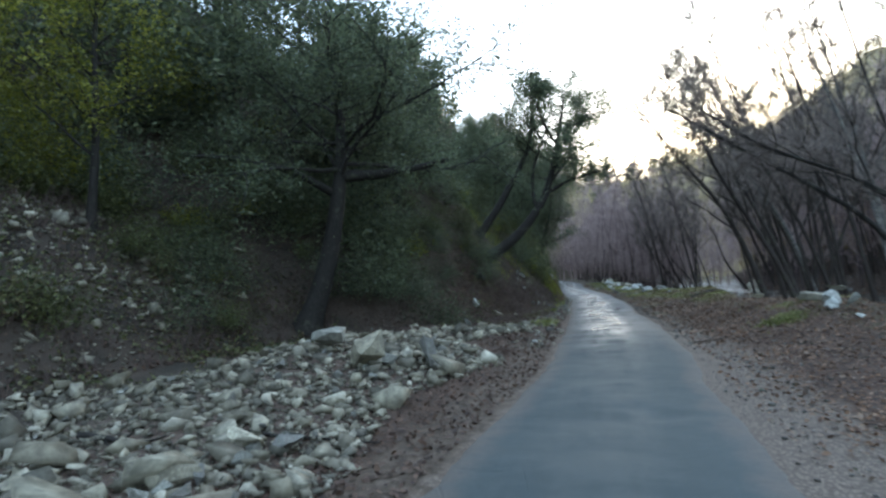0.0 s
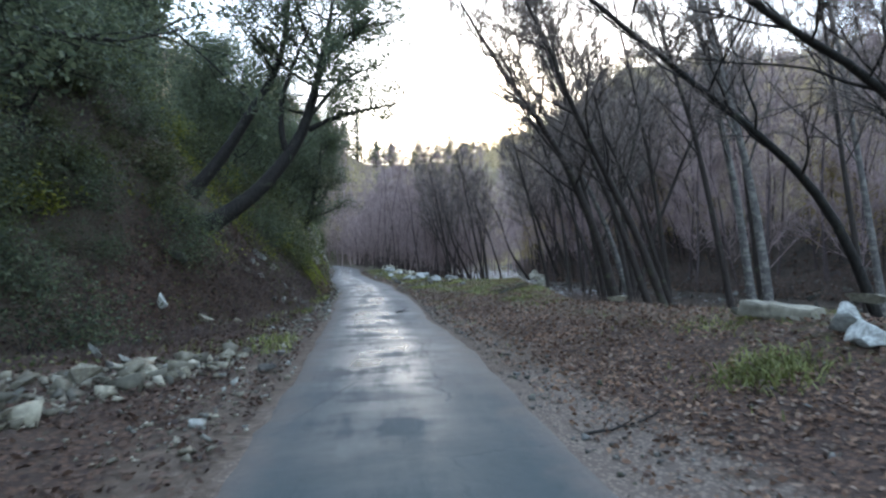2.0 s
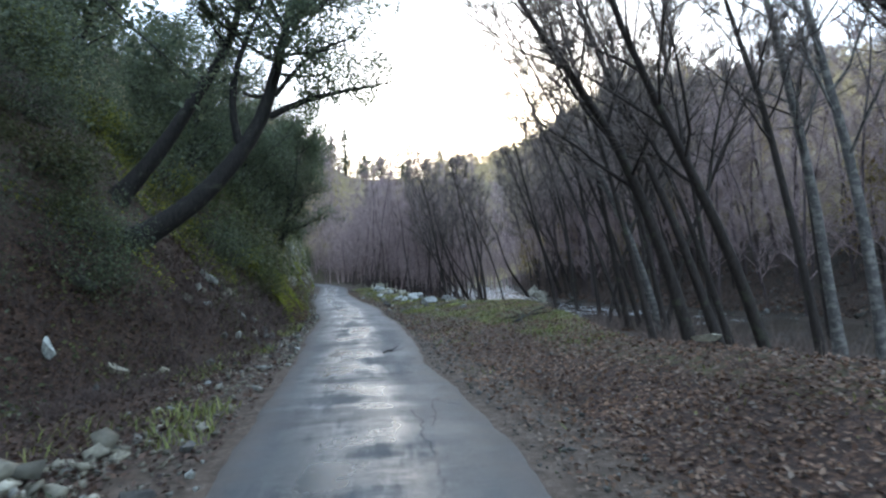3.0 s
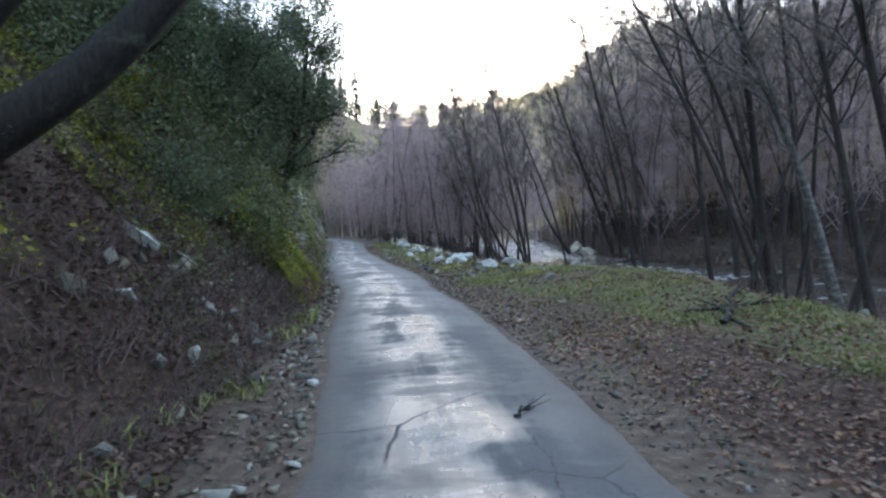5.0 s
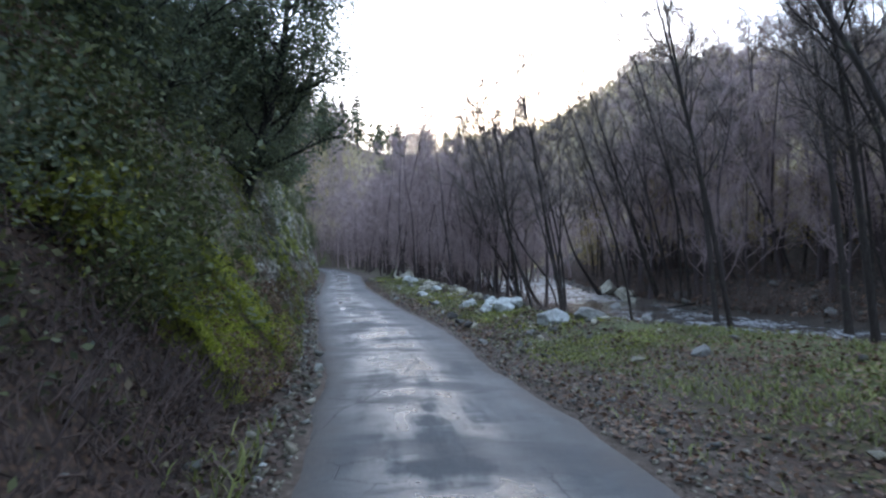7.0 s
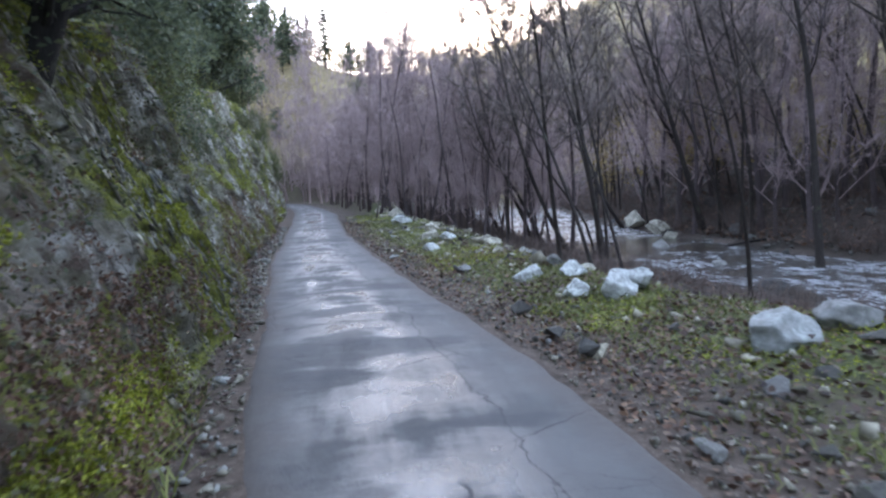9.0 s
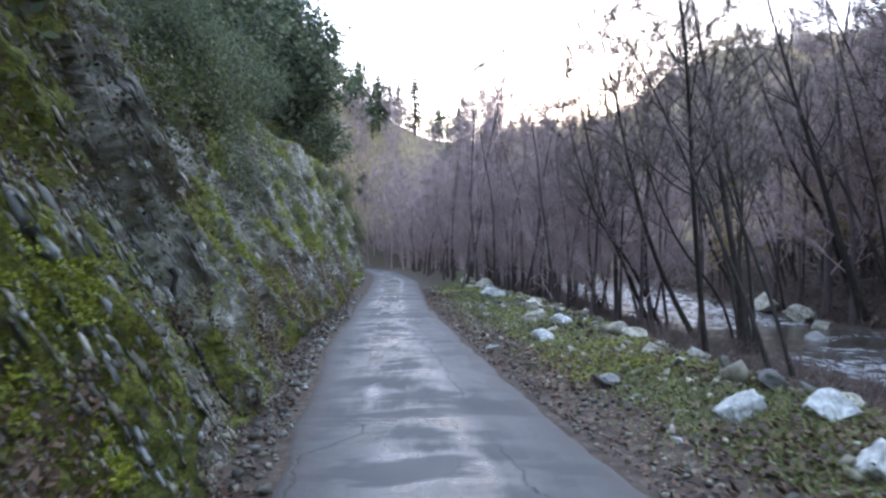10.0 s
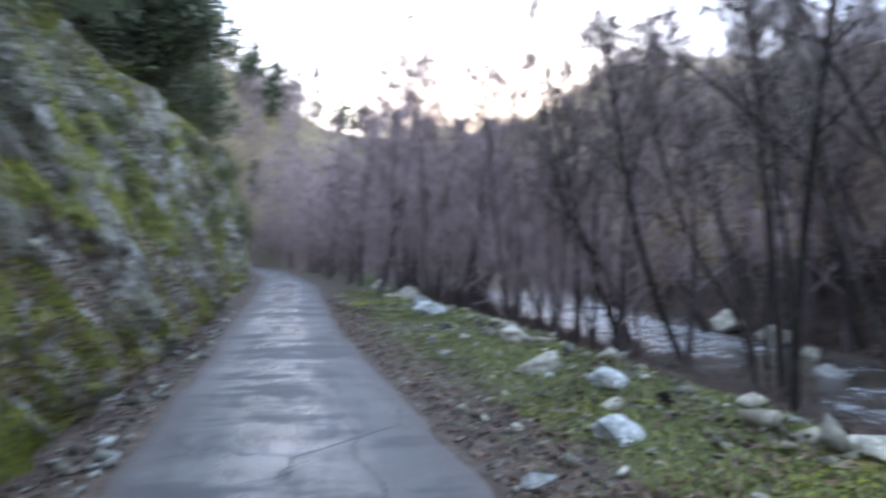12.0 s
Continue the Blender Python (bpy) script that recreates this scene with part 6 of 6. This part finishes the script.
def grass(seed, x, y, tall, label):
    rs = np.random.RandomState(seed)
    n = len(x)
    a = np.stack([x, y, ground_z(x, y) - 0.01], 1)
    w = rs.uniform(0, 6.28, n)
    lean = rs.uniform(0.3, 1.9, n)
    h = tall * rs.uniform(0.35, 1.3, n) * (0.75 + 0.9 * np.clip(fbm(x * 2.2, y * 2.2, 3) + 0.3, 0, 1))
    tip = a + np.stack([np.cos(w) * lean * h, np.sin(w) * lean * h, h], 1)
    side = np.stack([-np.sin(w), np.cos(w), 0 * w], 1) * (0.005 + 0.03 * h)[:, None]
    mid = a * 0.45 + tip * 0.55 + [0, 0, 0.22] * h[:, None]
    v = np.stack([a - side, a + side, mid + side * 0.7, tip, mid - side * 0.7], 1).reshape(-1, 3)
    i = 5 * np.arange(n)[:, None]
    f = np.concatenate([i + [0, 1, 2], i + [0, 2, 4], i + [4, 2, 3]])
    return solid("grass", mesh_from("grass", v, f), GRASS_BLADE, None, label, "grass", kind="stuff")


n = 210000
y = 14 + 54 * rs.uniform(0, 1, n) ** 1.15
x = ROAD_R(y) + 0.35 + rs.uniform(0, 1, n) * (VERGE_X(y) + 1.2 - ROAD_R(y))
mask = fbm(x * 0.55 + 9, y * 0.55, 4)
keep = (mask + rs.normal(0, 0.07, n) > np.interp(y, [14, 22, 26, 30, 36, 44, 72], [0.3, 0.2, 0.03, -0.07, -0.12, -0.12, -0.05])) & ((x - ROAD_R(y) > np.interp(y, [20, 30, 36], [2.4, 1.6, 0.9])) | (rs.rand(n) < 0.15))
grass(861, x[keep], y[keep], 0.065, "low green grass on the verge")
n = 1100
x, y = 6.95 + rs.normal(0, 0.24, n), 13.4 + rs.normal(0, 0.26, n)
grass(862, x, y, 0.09, "green grass tuft among dead leaves")
n = 4500
y = rs.uniform(19, 40, n)
x = ROAD_L(y) - 0.3 - np.abs(rs.normal(0, 0.9, n))
keep = fbm(x * 0.8, y * 0.5 + 3, 3) > 0.02
grass(863, x[keep], y[keep], 0.13, "thin grass on the foot of the bank")

# ivy and brambles clothing the earthen bank
n = 46000
y = rs.uniform(18, 40, n)
x = ROAD_L(y) - BANK_S(y) - 0.3 - rs.uniform(0, 1, n) ** 0.8 * 6.5
keep = fbm(x * 0.5 + 3, y * 1.6, 4) > np.where(y > 28, -0.06, 0.22) + 0.16 * (ground_z(x, y) < 0.9)
spread_leaves(871, "ivy", x[keep], y[keep], 0.078, IVY_LEAF, "ivy and bramble leaves covering the bank", "ivy", 0.02, 0.22, 0.3)
n = 15000
x, y = rs.uniform(-11, -2.8, n), rs.uniform(8, 19, n)
keep = (fbm(x * 0.7 + 23, y * 0.7, 4) > 0.0) & ~in_heap(x, y)
spread_leaves(875, "ivy", x[keep], y[keep], 0.085, IVY_LEAF, "low ivy and weeds on the scree slope", "ivy", 0.015, 0.09, 0.4)
n = 4000
y = rs.uniform(17, 31, n)
x = ROAD_L(y) - 0.7 - rs.uniform(0, 1, n) ** 0.7 * (BANK_S(y) + 0.5)
keep = fbm(x * 0.9 + 13, y * 0.8, 4) > 0.08
spread_leaves(874, "ivy", x[keep], y[keep], 0.075, IVY_LEAF, "dark creeping ivy at the foot of the bank", "ivy", 0.015, 0.07, 0.4)
n = 34000
y = rs.uniform(25, 41, n)
x = ROAD_L(y) - BANK_S(y) - 0.3 - rs.uniform(0, 1, n) ** 0.8 * 4
keep = (fbm(x * 0.45 + 31, y * 1.9, 3) > 0.02) & (ground_z(x, y) > 1.3)
spread_leaves(872, "creeper", x[keep], y[keep], 0.07, GREEN_LEAF, "yellow-green creeper on the bank", "creeper", 0.05, 0.18, 0.2)
n = 26000
y = rs.uniform(3, 36, n)
x = ROAD_L(y) - BANK_S(y) - rs.uniform(0, 1, n) ** 1.4 * 9
spread_leaves(873, "leaf_litter", x, y, 0.075, DARK_DEAD_LEAF, "dead leaves on the wooded slope", "leaves", 0.015, 0.03)


# plants on the rock face
def on_cliff(seed, name, n, cut, size, material, label, category, out=0.05, top=1.0, shift=0.0, low=0.02, length=34):
    rs = np.random.RandomState(seed)
    y = 33.0 + length * rs.uniform(0, 1, n) ** 1.3
    h = rs.uniform(low, top, n) * (BANK_H(y) + 0.4)
    keep = fbm(y * 0.7 + shift, h * 0.9 + shift, 4) > cut - 0.10 * (y < 39)
    y, h = y[keep], h[keep]
    c = np.stack([cliff_x(y, h) + np.abs(rs.normal(0, out, len(y))) - 0.02, y, h], 1)
    return solid(name, mesh_from(name, *leaves(rs, c, size, 0.2, 0.55)), material, None, label, category, kind="stuff")


on_cliff(881, "moss", 150000, 0.09, 0.026, MOSS_LEAF, "bright green moss cushions on the rock", "moss", 0.03, 0.9, 4.0)
on_cliff(882, "ivy", 30000, 0.13, 0.04, IVY_LEAF, "small ivy and fern leaves on the rock", "ivy", 0.08, 1.0, 19.0)
on_cliff(885, "leaf_litter", 16000, 0.04, 0.045, DEAD_LEAF, "dead leaves caught on the upper bank", "leaves", 0.06, 1.05, 71.0, 0.45, 9)
on_cliff(886, "ivy", 9000, 0.0, 0.05, IVY_LEAF, "dark ivy hanging over the upper bank", "ivy", 0.14, 1.05, 90.0, 0.4, 11)
on_cliff(887, "moss", 120000, 0.03, 0.028, MOSS_LEAF, "thick yellow-green moss on the low bank", "moss", 0.04, 0.42, 8.0, 0.08, 8)
on_cliff(884, "dry_fern", 30000, 0.0, 0.045, DEAD_LEAF, "dry brown fern at the foot of the rock", "fern", 0.08, 0.30, 51.0)
on_cliff(883, "dry_fern", 26000, 0.08, 0.04, DEAD_LEAF, "dry brown fern and dead leaves on the rock", "fern", 0.06, 1.0, 33.0)


def cliff_shards(seed, n, size, material, cut, shift, label, top=0.95):
    """Split pieces of schist that stand out of the rock face, long along the dip."""
    rs = np.random.RandomState(seed)
    y = 38.5 + 22 * rs.uniform(0, 1, n) ** 1.3
    h = rs.uniform(0.03, top, n) * BANK_H(y)
    keep = fbm(y * 0.8 + shift, h * 0.7 + shift, 4) > cut
    y, h = y[keep], h[keep]
    x, n = cliff_x(y, h), len(y)
    chunks = []
    for k in range(8):
        pick = np.arange(n) % 8 == k
        m = pick.sum()
        v, f = shard(960 + k, 9, (0.35, 0.5 + 0.05 * k, 1.6))
        s = size * np.exp(np.clip(rs.normal(-0.2, 0.5, m), -1.2, 0.9))[:, None] / 2
        w = rs.normal(0, 0.5, m)[:, None]
        px, py, pz = v[None, :, 0] * s, v[None, :, 1] * s, v[None, :, 2] * s
        px, py = px * np.cos(w) - py * np.sin(w), px * np.sin(w) + py * np.cos(w)
        lean = pz * (0.38 + rs.normal(0, 0.15, m)[:, None])
        p = np.stack([x[pick][:, None] - 0.3 * s + px - pz / BANK_K(y[pick])[:, None], y[pick][:, None] + py - lean, h[pick][:, None] + pz], -1)
        chunks.append((p.reshape(-1, 3), (f[None] + len(v) * np.arange(m)[:, None, None]).reshape(-1, 3)))
    return solid("rock_splinters", mesh_from("rock_splinters", *joined(chunks)), material, None, label, "rock", kind="stuff")


cliff_shards(941, 12000, 0.06, PALE_STONE, 0.0, 3.0, "split pale pieces of schist on the rock face")
cliff_shards(943, 9000, 0.075, WHITE_STONE, 0.10, 60.0, "whitish splinters of schist on the rock face", 0.8)


def hanging_root(seed, y, top, bottom, r):
    """A dark root or dead stem that hangs down the rock face."""
    rs = np.random.RandomState(seed)
    h = np.linspace(top, bottom, 20)
    yy = y + np.cumsum(rs.normal(0, 0.02, 20)) - 0.10 * (h - top)
    face = cliff_x(yy, h)
    for _ in range(6):
        face[1:-1] = np.maximum(face[1:-1], (face[:-2] + face[2:]) / 2)
    pts = np.stack([face + 0.01, yy, h], 1)
    return solid("root", shade(mesh_from("root", *tube(pts, r * rs.uniform(0.6, 1.2, 20) * np.linspace(1, 0.5, 20), 6))), BARK, None, "dark root hanging down the mossy rock face", "root", "roots on the rock face")


for k, (y, top, bottom, r) in enumerate([(43.5, 1.5, 0.1, 0.035)]):
    hanging_root(930 + k, y, top, bottom, r)


# brown undergrowth along both river banks
def brush(seed, n, place, tall, label, material=BRUSH_TWIGS):
    rs = np.random.RandomState(seed)
    x, y = place(rs, n)
    o = np.stack([x, y, ground_z(x, y) - 0.05], 1)
    m = 9
    a = np.repeat(o, m, axis=0) + rs.normal(0, 0.1, (n * m, 3)) * [1, 1, 0]
    b = a + (rs.normal(0, 0.5, (n * m, 3)) * [1, 1, 0.3] + [0, 0, 0.9]) * (tall * rs.uniform(0.4, 1.2, (n * m, 1)))
    p = a + (b - a) * rs.uniform(0.3, 0.9, (n * m, 1))
    q = p + (b - a) * 0.3 + rs.normal(0, 0.18, (n * m, 3)) * tall
    v, f = needles(np.concatenate([a, p]), np.concatenate([b, q]), np.concatenate([np.full(n * m, 0.012), np.full(n * m, 0.008)]))
    return solid("undergrowth", mesh_from("undergrowth", v, f), material, None, label, "undergrowth", kind="stuff")


def far_side(rs, n):
    y = rs.uniform(20, 95, n)
    return WATER_R(y) + 0.3 + 14 * rs.uniform(0, 1, n) ** 1.5, y


def near_side(rs, n):
    y = rs.uniform(14, 90, n)
    return VERGE_X(y) + 1.5 + rs.uniform(0, 1, n) * (WATER_L(y) - VERGE_X(y) - 1.8), y


def left_bank(rs, n):
    y = rs.uniform(9, 36, n)
    return ROAD_L(y) - BANK_S(y) - rs.uniform(0.2, 9, n), y


def left_foot(rs, n):
    y = rs.uniform(16, 38, n)
    return ROAD_L(y) - 0.5 * BANK_S(y) - 0.5 - np.abs(rs.normal(0, 0.9, n)), y


brush(897, 1300, left_foot, 0.2, "dry dark bramble stems at the foot of the bank", BRAMBLE_TWIGS)
brush(896, 800, left_bank, 0.5, "dark brown undergrowth on the bank", BRAMBLE_TWIGS)
brush(891, 1700, far_side, 1.3, "brown leafless undergrowth on the far bank")
brush(892, 900, near_side, 0.8, "brown leafless undergrowth under the alders")
n = 9000
rs = np.random.RandomState(893)
x, y = far_side(rs, n)
spread_leaves(894, "leaf_litter", x, y, 0.22, DEAD_LEAF, "brown leaves on the far bank", "leaves", 0.02, 0.1, 0.5)
n = 7000
x, y = near_side(rs, n)
spread_leaves(895, "leaf_litter", x, y, 0.13, DEAD_LEAF, "brown leaves under the alders", "leaves", 0.015, 0.03)


# stones and rosettes strewn over the far verge
rs = np.random.RandomState(905)
for k in range(120):
    y = rs.uniform(35, 60)
    x = ROAD_R(y) + 0.5 + rs.uniform(0, 1) * (VERGE_X(y) + 0.8 - ROAD_R(y))
    size = rs.uniform(0.1, 0.24) if rs.rand() < 0.8 else rs.uniform(0.25, 0.45)
    stone("chip" if k % 3 else "slab", k, ["pale", "grey", "white", "dark", "pale", "grey"][k % 6], x, y, size, 0.4, (rs.uniform(0, 360), rs.uniform(-25, 25), rs.uniform(0, 360)), "loose stone among grass and leaves", "stones on the grassy verge")
n = 12000
y = rs.uniform(33, 66, n)
x = ROAD_R(y) + 0.6 + rs.uniform(0, 1, n) * (VERGE_X(y) + 0.8 - ROAD_R(y))
keep = fbm(x * 0.9 + 50, y * 0.9, 3) > 0.0
spread_leaves(906, "weeds", x[keep], y[keep], 0.045, GRASS_BLADE, "low broad-leaved weeds on the verge", "weeds", 0.03, 0.04, 0.4)


n = 9000
y = rs.uniform(33, 62, n)
x = ROAD_R(y) + 0.3 + rs.uniform(0, 1, n) * (VERGE_X(y) + 0.8 - ROAD_R(y))
keep = fbm(x * 0.7 + 71, y * 0.7 + 3, 4) > 0.03
spread_leaves(908, "leaf_litter", x[keep], y[keep], 0.075, DARK_DEAD_LEAF, "brown leaves caught between the tufts of the verge", "leaves", 0.045, 0.03)
n = 50000
y = rs.uniform(34, 64, n)
x = ROAD_R(y) + 0.7 + rs.uniform(0, 1, n) * (VERGE_X(y) + 0.3 - ROAD_R(y) - 0.7)
keep = fbm(x * 0.8 + 20, y * 0.8 + 7, 4) > 0.11
spread_leaves(907, "moss", x[keep], y[keep], 0.03, MOSS_LEAF, "bright yellow-green moss and clover on the verge", "moss", 0.02, 0.02, 0.35)


# fallen branches
def fallen(seed, a, b, r, label):
    rs = np.random.RandomState(seed)
    a, b = np.array(a, float), np.array(b, float)
    t = np.linspace(0, 1, 9)[:, None]
    p = a + (b - a) * t + np.cumsum(rs.normal(0, 0.025, (9, 3)), axis=0) * [1, 1, 0.4]
    p[:, 2] = np.maximum(p[:, 2], ground_z(p[:, 0], p[:, 1]) + r * 0.8)
    parts = [tube(p, np.linspace(r, r * 0.4, 9), 6)]
    for k in range(5):
        i = rs.randint(2, 8)
        d = unit((b - a) * 0.8 + rs.normal(0, 0.5, 3) * np.linalg.norm(b - a)) * [1, 1, 0.35]
        parts.append(tube([p[i], p[i] + d * 0.15, p[i] + d * rs.uniform(0.25, 0.5) + [0, 0, 0.03]], [r * 0.45, r * 0.35, r * 0.12], 4))
    v, f = joined(parts)
    root = solid("fallen_branch", shade(mesh_from("fallen_branch", v - a, f)), BARK, None, label, "branch")
    root.location = a
    return root


for k, (x0, y0, x1, y1, r, words) in enumerate([
    (4.95, 13.38, 5.79, 13.36, 0.016, "thin dark branch lying on the verge"),
    (9.8, 25.9, 11.4, 27.2, 0.04, "dead branch lying at the bank's edge"),
    (10.0, 26.8, 11.2, 26.0, 0.03, "dead branch lying at the bank's edge"),
    (9.8, 25.4, 10.6, 26.9, 0.025, "dead branch lying at the bank's edge"),
    (-2.9, 7.5, -0.9, 6.6, 0.03, "dead stick on the rubble heap"),
    (-4.6, 7.6, -3.6, 6.9, 0.05, "broken branch on the rubble heap"),
    (6.25, 24.4, 6.5, 24.45, 0.016, "short stick lying on the road"),
    (28.2, 52.0, 26.6, 55.0, 0.06, "driftwood at the river's edge"),
    (27.9, 58.5, 30.2, 60.5, 0.06, "driftwood on the far bank"),
]):
    on_road = k == 6
    z = 0.06 if on_road else None
    fallen(920 + k, (x0, y0, z if on_road else gz(x0, y0) + r), (x1, y1, z if on_road else gz(x1, y1) + r), r, words)

rs = np.random.RandomState(960)
for k in range(30):
    y = rs.uniform(5, 20)
    x = ROAD_L(y) - BANK_S(y) - rs.uniform(-1.0, 9)
    stone("chip" if k % 2 else "slab", k, ["pale", "grey", "pale", "white"][k % 4], x, y, rs.uniform(0.12, 0.5), 0.35, (rs.uniform(0, 360), rs.uniform(-25, 25), rs.uniform(0, 360)), "loose pale rock on the scree slope", "rocks on the scree slope")
